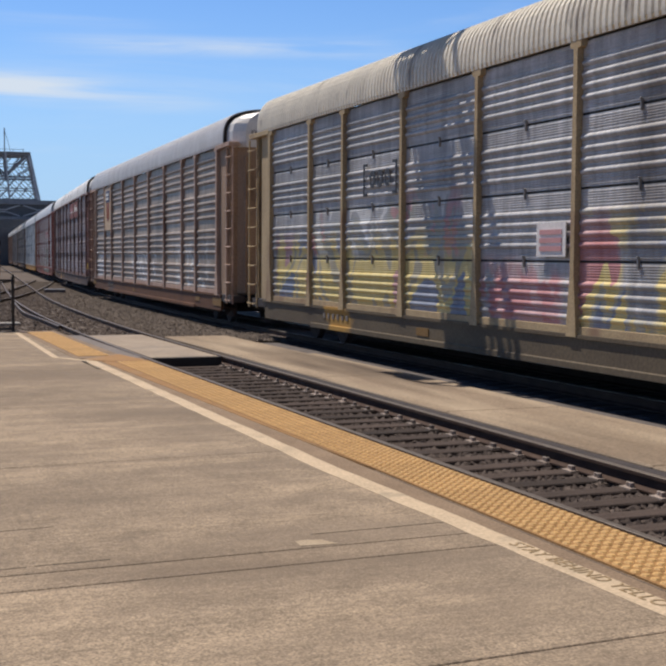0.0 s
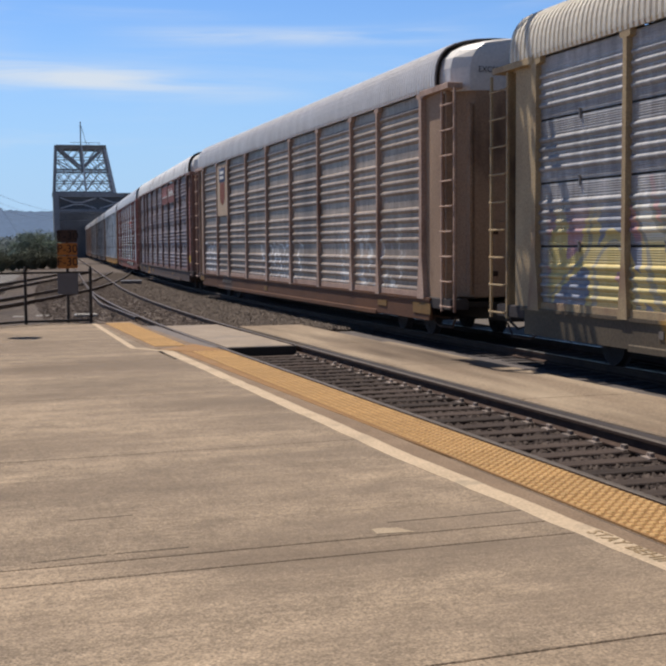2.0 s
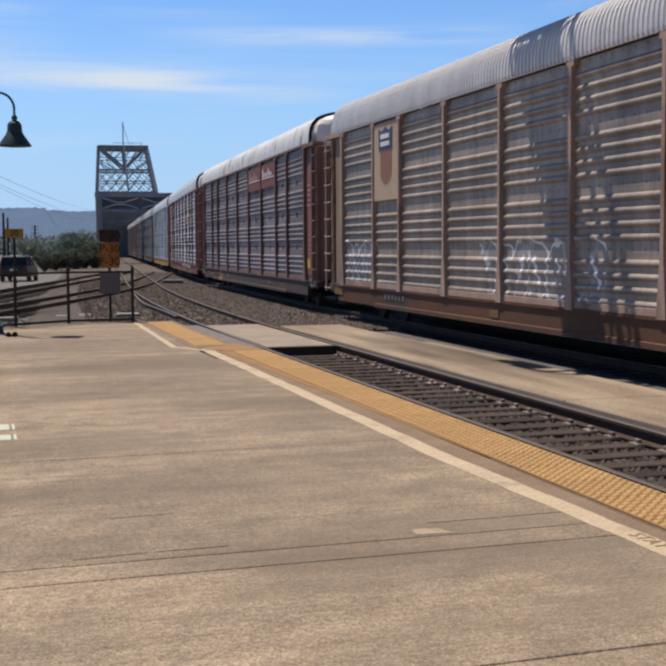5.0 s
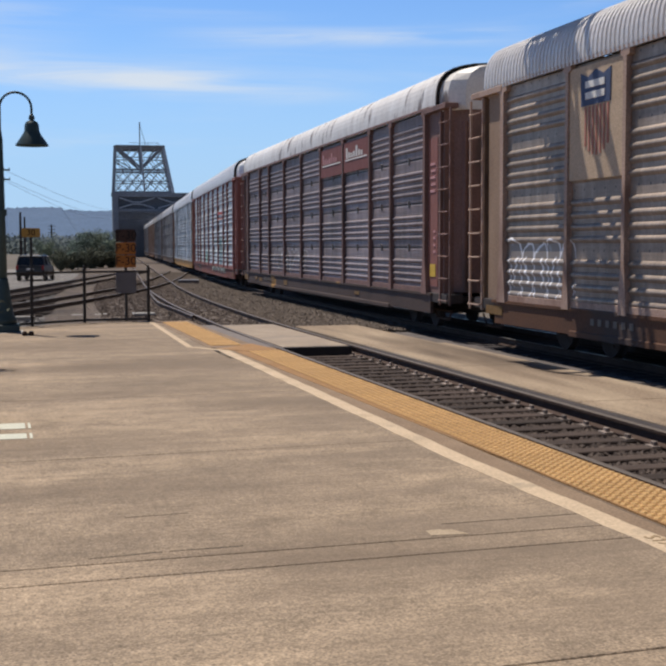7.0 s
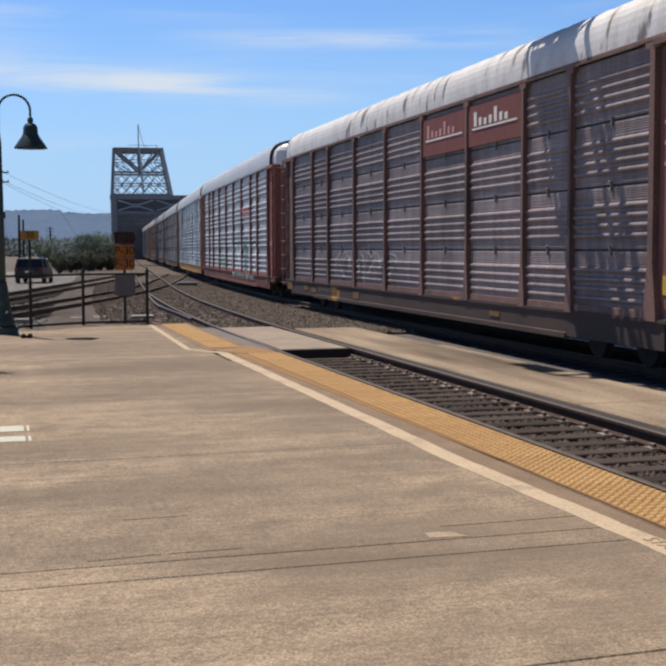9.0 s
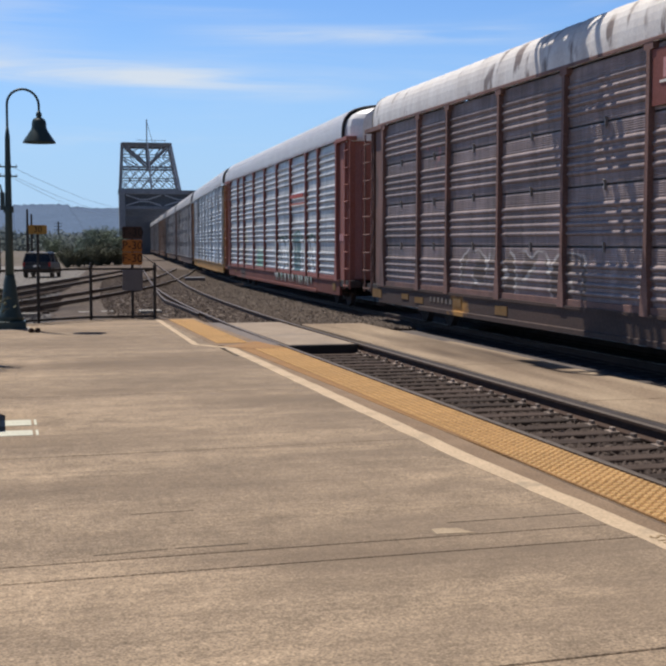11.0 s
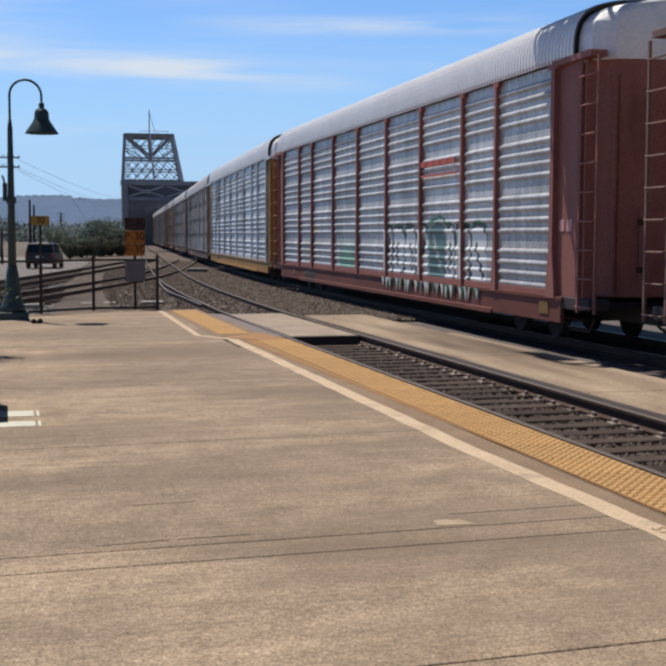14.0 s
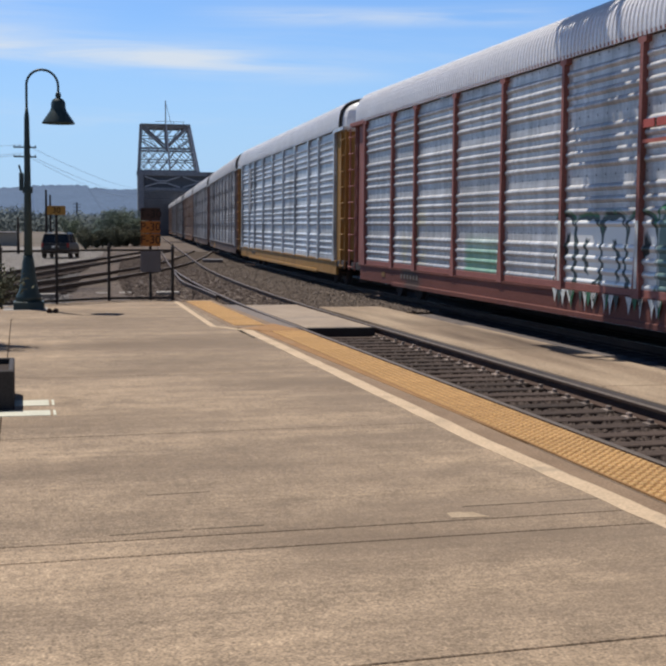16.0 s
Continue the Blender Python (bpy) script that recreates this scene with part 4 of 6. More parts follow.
END_BROWN = material("brown_end_paint", (0.189, 0.136, 0.108), (0.132, 0.094, 0.077), 0.75, 0, 1.5, 30, 0.1, 0.5, (1, 1, 0.4), (0.066, 0.047, 0.042), 1.2, (0.55, 0.7))
END_ROSE = material("rose_tan_end_paint", (0.36, 0.245, 0.165), (0.26, 0.175, 0.12), 0.75, 0, 1.5, 30, 0.1, 0.5, (1, 1, 0.4), (0.12, 0.08, 0.06), 1.2, (0.55, 0.7))
END_TAN = material("tan_end_paint", (0.491, 0.374, 0.222), (0.363, 0.269, 0.164), 0.75, 0, 1.5, 30, 0.1, 0.5, (1, 1, 0.4), (0.140, 0.094, 0.070), 1.2, (0.55, 0.7))

WHITE, GREYP = (0.806, 0.806, 0.780), (0.390, 0.403, 0.416)
YEL, BLU, REDP, PINK, GRN = (0.806, 0.611, 0.117), (0.19, 0.23, 0.33), (0.546, 0.117, 0.117), (0.585, 0.260, 0.260), (0.039, 0.390, 0.156)
SHEET_1 = metal_sheet("blue_grey_sheet", (0.496, 0.481, 0.481), (0.348, 0.342, 0.343), [
    (1.5, 11.8, 0.8, 2.3, (PINK, YEL, YEL, (0.42, 0.36, 0.2), YEL, BLU), 0.42, 0.30), (2.0, 9.5, 1.9, 3.0, (WHITE, GREYP, (0.35, 0.35, 0.3), PINK), 0.8, 0.45),
    (-6.0, -1.2, 0.8, 2.4, (REDP, YEL, YEL, (0.5, 0.45, 0.3), BLU, YEL), 0.5, 0.32), (-1.2, 1.5, 0.8, 1.8, (REDP, PINK, REDP), 0.7, 0.44)])
SHEET_2 = metal_sheet("tan_grey_sheet", (0.413, 0.332, 0.265), (0.287, 0.230, 0.187), [
    (-11, -6, 0.9, 2.2, (WHITE, GREYP, WHITE), 1.6, 0.5)], holes=True,
    bubbles=[(9.1, 11.9, 0.92, 2.0, 0.56, (0.30, 0.26, 0.23), (0.82, 0.80, 0.80), 0.30), (-2.6, 2.6, 0.95, 2.0, 0.72, (0.33, 0.285, 0.25), (0.80, 0.78, 0.76), 0.42)])
SHEET_3 = metal_sheet("dark_brown_sheet", (0.333, 0.271, 0.264), (0.220, 0.177, 0.175), [
    (7.5, 9.5, 2.8, 4.6, (PINK, (0.2, 0.17, 0.16)), 1.2, 0.56)], 0.5, 0.25,
    bubbles=[(0.6, 6.6, 0.86, 1.8, 1.5, (0.17, 0.135, 0.12), (0.5, 0.47, 0.45), 0.42)])
SHEET_4 = metal_sheet("silver_sheet", (0.595, 0.600, 0.598), (0.470, 0.472, 0.472), [
    (1.6, 3.8, 0.8, 1.6, (GRN, (0.05, 0.36, 0.16)), 0.8, 0.3), (6.4, 8.6, 0.8, 2.4, ((0.45, 0.42, 0.26), (0.38, 0.36, 0.3)), 1.0, 0.5)], 0.45, 0.32,
    streak=(0.36, 0.36, 0.36), holes=True, halo=(0.04, 0.16, 0.08),
    bubbles=[(-8.75, -1.1, 0.74, 2.15, 0.96, (0.78, 0.79, 0.77), (0.05, 0.075, 0.075), 0.2), (-6.2, -4.9, 0.76, 2.3, 1.3, (0.13, 0.21, 0.20), (0.42, 0.46, 0.44), 0.2)])
SHEET_5 = metal_sheet("blue_silver_sheet", (0.635, 0.668, 0.690), (0.500, 0.528, 0.546), (), 0.4, 0.3)
SHEET_6 = metal_sheet("grey_brown_sheet", (0.435, 0.421, 0.412), (0.313, 0.296, 0.288), ())

CAR_STYLES = [
    ("A", SHEET_1, TAN, ROOF_CREAM, SILL_TAN, END_TAN, TAN, "dirty blue-grey autorack car with tan posts and yellow graffiti", True),
    ("B", SHEET_2, TAN2, ROOF_GREY, SILL_RUST, END_ROSE, TAN2, "weathered tan-grey ribbed autorack car with a shield emblem", True),
    ("A", SHEET_3, BROWN, ROOF_WHITE, SILL_DARK, BROWN, BROWN, "dark brown autorack car with a peeling white roof and white graffiti", False),
    ("B", SHEET_4, RED, ROOF_BRIGHT, SILL_RED, RED, RED, "silver ribbed autorack car with red posts and large white graffiti letters", True),
    ("B", SHEET_5, SHEET_5, ROOF_BRIGHT, YELLOW, YELLOW, YELLOW, "silver-blue ribbed autorack car with yellow ends", True),
    ("A", SHEET_6, SHEET_6, ROOF_GREY, SILL_DARK, END_BROWN, BROWN, "grey-brown weathered autorack car in the freight train", True),
]
SPEED, FIRST_GAP = 5.06, 31.1
SHIFT = {0: -0.45, 3: 0.5}


def car_pose(k, t):
    """Where car k (0 is the first seen) stands at t seconds: both its trucks lie on the main track."""
    s = FIRST_GAP - SPEED * t + CAR_PITCH * k - CAR_PITCH / 2 + SHIFT.get(k, 0.0)
    a, _ = line_at(s - 9.9, MAIN_X)
    b, _ = line_at(s + 9.9, MAIN_X)
    d = b - a
    return Matrix.Translation(((a.x + b.x) / 2, (a.y + b.y) / 2, RAIL_Z)) @ Matrix.Rotation(-math.atan2(d.x, d.y), 4, "Z")


CARS = []
for k in range(12):
    if k < len(CAR_STYLES):
        kind, sheet, post_m, roof_m, sill_m, end_m, lad_m, text_label, fine = CAR_STYLES[k]
        CARS.append(autorack("autorack_car", car_pose(k, 0), kind, sheet, post_m, roof_m, sill_m, end_m, lad_m, text_label, fine))
    else:
        like = (5, 1, 5, 5, 1, 5)[k - 6]
        CARS.append(copy_thing(CARS[like], car_pose(k, 0)))
        tagged(CARS[-1], "weathered ribbed autorack car far back in the freight train")


# ---------------------------------------------------------------- emblems and painted fields on the cars
def plate(car, name, y0, y1, z0, z1, mat, label="", out=1.512, parent=None):
    """A thin painted plate on the side of a car that faces the platform."""
    return part(name, Mesh().box(-out - 0.012, min(y0, y1), z0, -out, max(y0, y1), z1), mat, parent or car, label)


def plain(name, c, rough=0.7):
    return material(name, c, tuple(v * 0.85 for v in c), rough, 0, 3, 40, 0.05)


P_TAN, P_NAVY, P_RED, P_WHITE = plain("emblem_tan", (0.546, 0.403, 0.273)), plain("emblem_navy", (0.065, 0.091, 0.169)), plain("emblem_red", (0.46, 0.20, 0.15)), plain("emblem_white", (0.806, 0.780, 0.728))
P_MAROON, P_INK, P_ROSE, P_YEL = plain("sign_maroon", (0.221, 0.078, 0.065)), plain("emblem_ink", (0.058, 0.065, 0.078)), plain("faded_rose", (0.585, 0.312, 0.312)), plain("label_yellow", (0.650, 0.429, 0.065))
P_GREY = plain("emblem_grey", (0.442, 0.455, 0.481))
P_REFL = plain("dull_orange_paint", (0.22, 0.125, 0.042))
P_SILLMARK = plain("worn_sill_mark", (0.20, 0.17, 0.145))
P_NOTE = plain("notice_white", (0.78, 0.74, 0.72))

# first car: bracketed emblem, pale notice, number bars
for y0, y1, z0, z1 in ((6.25, 6.19, 3.12, 3.72), (6.25, 6.05, 3.68, 3.74), (6.25, 6.05, 3.10, 3.16), (4.70, 4.64, 3.12, 3.72), (4.84, 4.64, 3.68, 3.74), (4.84, 4.64, 3.10, 3.16)):
    plate(CARS[0], "emblem_bracket", y0, y1, z0, z1, P_INK, out=1.497)
for yc in (5.8, 5.44, 5.08):
    part("emblem_mark", Mesh().loft([[(-x, yc + 0.15 * math.cos(a), 3.42 + 0.17 * math.sin(a)) for a in [q * math.pi / 7 for q in range(14)]] + [(-x, yc + 0.07 * math.cos(a), 3.42 + 0.09 * math.sin(a)) for a in [-q * math.pi / 7 for q in range(15)]] for x in (1.497, 1.506)]), P_INK, CARS[0], "dark painted emblem shape")
nt = plate(CARS[0], "notice", -1.25, -0.45, 1.94, 2.44, P_NOTE, "white notice with faded red writing", 1.505)
for z in (2.02, 2.14, 2.26):
    plate(CARS[0], "writing_bar", -1.15, -0.55, z, z + 0.07, P_ROSE, out=1.518, parent=nt)
# second car: shield emblem on a tan panel
em = plate(CARS[1], "emblem_panel", 7.38, 9.26, 3.0, 4.86, P_TAN, "faded tan panel with a shield emblem", 1.502)
sh = Mesh()
ring = [(-0.52, 4.74), (-0.27, 4.66), (0.0, 4.76), (0.27, 4.66), (0.52, 4.74), (0.5, 4.2), (-0.5, 4.2)]
sh.loft([[(-x, 8.32 + a, z) for a, z in ring] for x in (1.513, 1.528)])
part("shield_top", sh, P_NAVY, em, "dark blue shield head")
for z in (4.48, 4.3):
    plate(CARS[1], "writing_bar", 7.99, 8.65, z, z + 0.11, P_WHITE, out=1.529, parent=em)
for i in range(7):
    a = 7.87 + 0.128 * i
    plate(CARS[1], "shield_stripe", a, a + 0.055, 3.38 + 0.16 * (abs(i - 3) / 3) ** 2, 4.18, P_RED, out=1.514, parent=em)
hood = [c for c in CARS[1].children if c.name.startswith("door_hood")][0]
P_STENCIL = plain("stencil_black", (0.03, 0.03, 0.032))
STENCIL_AT = pose(-0.70, -BODY / 2 + 0.016, 5.22, 90, 0, 0)
# third car: maroon sign across two bays
for a, b in ((-4.32, -1.54), (-7.25, -4.47)):
    sg = plate(CARS[2], "maroon_sign", a, b, 3.98, 4.82, P_MAROON, "maroon sign panel with white writing", 1.503)
    plate(CARS[2], "writing_bar", a + 0.2, b - 0.25, 4.30, 4.34, P_WHITE, out=1.516, parent=sg)
    for i in range(7):
        y = b - 0.5 - 0.27 * i
        plate(CARS[2], "writing_bar", y, y + 0.15, 4.37, 4.50 + (0.16 if i in (0, 4) else 0.03 * (i % 2)), P_WHITE if a < -5 else P_ROSE, out=1.516, parent=sg)
notice = plate(CARS[2], "end_panel", -12.86, -12.2, 1.0, 4.3, plain("faded_brick_paint", (0.27, 0.115, 0.095)), "faded brick-red end panel", 1.442)
plate(CARS[2], "yellow_label", -12.74, -12.36, 1.22, 1.5, P_YEL, out=1.455, parent=notice)
for i, (z, w) in enumerate(((1.75, 0.12), (1.9, 0.12), (2.05, 0.12), (2.2, 0.12), (3.1, 0.36), (3.25, 0.30), (3.4, 0.36), (3.55, 0.30), (3.7, 0.36))):
    plate(CARS[2], "writing_bar", -12.72, -12.72 + w, z, z + 0.055, P_ROSE, out=1.455, parent=notice)
# fourth car: short red bars
for a, b, z in ((-6.85, -6.42, 3.5), (-6.35, -5.95, 3.5), (-5.88, -5.45, 3.5), (-5.38, -4.9, 3.5), (-4.82, -4.35, 3.5)):
    plate(CARS[3], "writing_bar", a, b, z, z + 0.13, plain("red_bar", (0.5, 0.12, 0.10)))
plate(CARS[3], "writing_bar", -7.0, -4.3, 3.26, 3.32, plain("red_thin_bar", (0.5, 0.16, 0.12)))
for a in (-12.8, -12.5):
    plate(CARS[3], "writing_bar", a, a + 0.22, 2.0, 2.2, P_ROSE, out=1.442)
plate(CARS[4], "pale_panel", 8.8, 9.6, 2.6, 4.7, P_GREY, "pale tall panel", 1.502)
# reporting marks and reflectors along the sills
PATCHES = {0: ((-12.9, -11.9), (-7.8, -7.3), (3.2, 3.7)), 1: ((-12.6, -11.6), (-9.9, -9.3), (1.5, 1.9), (12.1, 12.9)), 2: ((12.2, 13.0), (10.0, 10.5), (8.9, 9.5), (6.4, 6.9), (3.9, 4.5), (-6.2, -5.7)), 3: ((-12.0, -11.6), (9.9, 10.2)), 4: ((10, 10.4),), 5: ((9.9, 10.4),)}
for k in range(6):
    for i, (a, b) in enumerate(PATCHES[k]):
        plate(CARS[k], "paint_patch", a, b, 0.52 + 0.05 * (i % 2), 0.74 - 0.04 * (i % 3), P_REFL, "worn orange paint patch" if i == 0 else "", out=1.503)
    for i in range(6):
        plate(CARS[k], "writing_bar", 8.3 - 0.26 * i, 8.42 - 0.26 * i, 0.60, 0.71, P_SILLMARK, out=1.503)

# paint drips under the letters on the fourth car
P_LET = plain("drip_white", (0.715, 0.728, 0.689))
P_DRIPDARK, P_DRIPGREEN = plain("drip_dark", (0.07, 0.10, 0.09)), plain("drip_green", (0.05, 0.17, 0.09))
rl = random.Random(11)
for i in range(38):
    a = -1.3 - 0.197 * i + rl.uniform(-0.15, 0.15)
    w = rl.uniform(0.07, 0.15)
    part("paint_drip", Mesh().loft([[(-x, a + q, z) for q, z in ((-w, 0.835), (w, 0.835), (w * 0.3, 0.70), (0.0, 0.5 + rl.uniform(0, 0.16)), (-w * 0.4, 0.68))] for x in (1.532, 1.536)]), (P_LET, P_DRIPDARK, P_LET, P_DRIPGREEN)[i % 4], CARS[3])


for y in POSTS:
    if -8.7 < y < -1.2:
        part("painted_post_face", Mesh().box(-1.549, y - 0.05, 0.98, -1.546, y + 0.05, 2.06), P_LET, CARS[3], "white spray paint over the post")

# ---------------------------------------------------------------- diverging tracks beyond the fence
def bent_track(name, points, label, drop=0.0):
    """A track through a few plan points, gently bent at each."""
    t = thing(name, (0, 0, 0), label, "railway track", kind="structure")
    pts = [Vector((x, y, 0)) for x, y in points]
    ways = [(pts[min(k + 1, len(pts) - 1)] - pts[max(k - 1, 0)]).normalized() for k in range(len(pts))]
    z = -0.215 - drop
    for u in (-0.7525, 0.7525):
        line_ = [(p + Vector((d.y, -d.x, 0)) * u, d) for p, d in zip(pts, ways)]
        r = part("rail", Mesh().loft([[(p.x + d.y * o, p.y - d.x * o, z + h) for o, h in RAIL_PROF] for p, d in line_]), M_RAIL, t)
        part("rail_head", Mesh().loft([[(p.x + d.y * o, p.y - d.x * o, z + h) for o, h in ((-0.033, -0.004), (0.033, -0.004), (0.028, 0.002), (-0.028, 0.002))] for p, d in line_]), M_RAILTOP, r)
    for a, b in zip(pts, pts[1:]):
        d = (b - a).normalized()
        for k in range(int((b - a).length / 0.6)):
            c = a + d * (0.6 * k)
            part("tie", tie_mesh, None, t, at=Matrix.Translation((c.x, c.y, z + 0.19)) @ pose(0, 0, 0, 0, 0, math.degrees(math.atan2(-d.x, d.y))))
    return t


bent_track("siding_track", [(-5.5, 28.0), (2.5, 61.0), (5.4, 73.0), (8.8, 88.0), (11.0, 98.0)], "diverging siding track across pale gravel behind the fence")
bent_track("crossover_track", [(-3.4, 29.5), (0.45, 40.0), (2.2, 45.0), (3.85, 50.0), (6.25, 58.0), (8.62, 68.0), (10.95, 80.0), (13.85, 96.0)], "crossover track running behind the fence and across the curved track", 0.012)
guard = thing("guard_rail", (0, 0, 0), "worn steel guard rail beside the curved track", "guard rail", kind="structure")
rings = []
for s_, u in ((33.5, -0.90), (36.0, -0.92), (39.0, -1.0), (41.5, -1.10), (44.0, -1.06), (47.5, -0.96), (51.0, -0.88)):
    p, a = line_at(s_, NEAR_X)
    rings.append([(p.x + (u + o) * math.cos(a), p.y - (u + o) * math.sin(a), RAIL_Z + 0.004 + h) for o, h in RAIL_PROF])
gr = part("rail", Mesh().loft(rings), M_RAIL, guard)
part("rail_head", Mesh().loft([[((r[7][0] + r[6][0]) / 2 + o, r[7][1], RAIL_Z + h) for o, h in ((-0.03, 0.0), (0.03, 0.0), (0.026, 0.008), (-0.026, 0.008))] for r in rings]), M_RAILTOP, gr)
pale = Mesh()
pale.add([(-30, 50, -0.548), (-2.0, 50, -0.548), (7.5, 92, -0.548), (4, 125, -0.548), (-40, 125, -0.548)], [(0, 1, 2, 3, 4)])
tagged(new("gravel_yard", pale.data("gravel_yard", M_ROADBED)), "pale gravel yard between the diverging tracks", "gravel yard", kind="structure")


def on_quad(x0, x1, y0, y1, lean, z):
    def place(rnd):
        y = rnd.uniform(y0, y1)
        return rnd.uniform(x0, x1) + (y - y0) * lean, y, z
    return place


M_YARDSTONE = material("grey_yard_stone", (0.29, 0.28, 0.275), (0.15, 0.145, 0.14), 0.95, 0, 5, 30, 0.3)
stones("yard_stone", 22000, on_quad(-6.5, 1.5, 30, 85, 0.22, -0.50), M_YARDSTONE, 0.085, "grey gravel stones between the diverging tracks")


def block(name, x, y, w, d, h, mat, label, turn=0, cap=None):
    b = thing(name, pose(x, y, GROUND_Z, 0, 0, turn), label, "block")
    part("body", Mesh().box(-w / 2, -d / 2, 0, w / 2, d / 2, h, 0.03), mat, b)
    part("cap", Mesh().box(-w / 2 - 0.02, -d / 2 - 0.02, h, w / 2 + 0.02, d / 2 + 0.02, h + 0.05, 0.015), cap or M_PALEBLK, b)
    return b


M_PALEBLK = material("pale_concrete_block", (0.40, 0.385, 0.36), (0.28, 0.265, 0.25), 0.9, 0, 4, 40)
block("concrete_block", 0.75, 36.5, 0.55, 0.4, 0.20, M_PALEBLK, "pale concrete block lying on dark gravel", 10)
block("concrete_block", 0.35, 35.4, 0.35, 0.4, 0.14, M_PALEBLK, "pale concrete block lying on dark gravel", -8)
block("concrete_block", 2.35, 37.6, 0.35, 0.4, 0.16, M_XRUB, "grey concrete block lying on dark gravel")
block("concrete_block", 3.05, 37.8, 0.35, 0.4, 0.16, M_XRUB, "grey concrete block lying on dark gravel")
block("switch_box", 4.2, 36.6, 0.6, 0.5, 0.24, M_PALEBLK, "pale switch machine box beside the curved track")


block("switch_machine", 10.2, 67.5, 1.1, 0.9, 0.36, M_XRUB, "grey switch machine beside the curved track", -8, M_SIGNGREY)

# ---------------------------------------------------------------- platform furniture
def street_lamp(x, y):
    s = 0.94
    o = thing("street_lamp", (x, y, 0), "dark green gooseneck platform lamp with a bell shade", "street lamp")
    part("plinth", Mesh().box(-0.30, -0.30, 0, 0.30, 0.30, 0.16, 0.02), M_LAMP, o)
    part("base", Mesh().turn([(0.26, 0.16), (0.25, 0.26), (0.20, 0.34), (0.15, 0.62), (0.115, 0.95), (0.10, 1.0), (0.10, 1.06)], seg=12), M_LAMP, o, smooth=True)
    part("pole", Mesh().turn([(0.085, 1.0), (0.068, 2.4), (0.055, 3.4), (0.05, 3.78), (0.026, 3.98)], seg=12), M_LAMP, o, smooth=True)
    r = 0.325 * s
    pts = [(0, 0, 3.8), (0, 0, 4.1), (0, 0, 4.42)] + [(r - r * math.cos(a), 0, 4.42 + r * math.sin(a)) for a in [i * math.pi / 12 for i in range(1, 13)]] + [(2 * r, 0, 4.24)]
    part("arm", Mesh().tube(pts, 0.024, 8), M_LAMP, o, smooth=True)
    sh = part("shade", Mesh().turn([(0.03, 4.16), (0.055, 4.12), (0.06, 4.07), (0.04, 4.05), (0.11, 4.01), (0.14, 3.95), (0.145, 3.84), (0.17, 3.78), (0.32, 3.56), (0.325, 3.54), (0.30, 3.545), (0.15, 3.76), (0.1, 3.8)], (2 * r, 0, 0.14), 20), M_LAMP, o, smooth=True)
    part("lens", Mesh().turn([(0.02, 3.62), (0.09, 3.66), (0.1, 3.8)], (2 * r, 0, 0.14), 12), M_SHADE_IN, sh, "pale lamp glass")
    part("control_box", Mesh().box(-0.16, -0.07, 2.35, -0.07, 0.07, 2.70, 0.01).tube([(-0.12, 0, 2.7), (-0.16, 0, 2.85)], 0.02, 6), M_LAMP, o)
    part("band", Mesh().turn([(0.088, 2.3), (0.1, 2.31), (0.1, 2.42), (0.088, 2.43)], seg=12), M_LAMP, o)
    return o


street_lamp(0.13, 25.3)
part("footing", Mesh().box(-0.36, 24.86, -0.3, 0.50, 25.75, 0.006, 0.004), M_PALEBLK, platform, "pale concrete lamp footing")

FENCE = [(-3.0, 24.3), (-0.42, 25.9), (0.72, 26.9), (1.88, 27.8), (3.30, 27.85)]
fence = thing("fence", (0, 0, 0), "black steel fence with wire mesh across the platform end", "fence")
for x, y in FENCE:
    p = part("post", Mesh().box(x - 0.032, y - 0.032, 0, x + 0.032, y + 0.032, 1.17, 0.006), M_BLACK, fence)
    part("post_cap", Mesh().turn([(0.045, 1.17), (0.045, 1.20), (0.02, 1.225), (0.028, 1.25), (0.01, 1.275)], (x, y, 0), 8), M_BLACK, p)
for (x0, y0), (x1, y1) in zip(FENCE, FENCE[1:]):
    part("top_rail", Mesh().bar((x0, y0, 1.13), (x1, y1, 1.13), 0.035, 0.045), M_BLACK, fence)
    part("bottom_rail", Mesh().bar((x0, y0, 0.06), (x1, y1, 0.06), 0.035, 0.05), M_BLACK, fence)
    net = Mesh()
    a, b = Vector((x0, y0, 0)), Vector((x1, y1, 0))
    length = (b - a).length
    for d in (-1, 1):
        u = -1.1
        while u < length + 1.1:
            u0, u1 = u, u + 1.05 * d
            ends = []
            for q in (u0, u1):
                f = min(max(q, 0), length)
                ends.append((f, 0.08 + 1.05 * abs(f - u0) / 1.05))
            (f0, h0), (f1, h1) = ends
            if abs(f1 - f0) > 0.05:
                p, q = a.lerp(b, f0 / length), a.lerp(b, f1 / length)
                net.bar((p.x, p.y, h0), (q.x, q.y, h1), 0.004, 0.004)
            u += 0.075
    part("wire_mesh", net, M_BLACK, fence, "thin dark wire mesh")


def lettering_on(parent, body, size, at, mat):
    c = bpy.data.curves.new("sign_text", "FONT")
    c.body, c.size, c.extrude, c.align_x, c.align_y = body, size, 0.002, "CENTER", "CENTER"
    o = new("sign_text", c)
    bpy.context.view_layer.update()
    me = bpy.data.meshes.new_from_object(o.evaluated_get(bpy.context.evaluated_depsgraph_get()))
    bpy.data.objects.remove(o)
    me.materials.clear()
    me.materials.append(mat)
    return part("lettering", me, None, parent, at=at)


lettering_on(hood, "EXCESS", 0.15, STENCIL_AT, P_STENCIL)


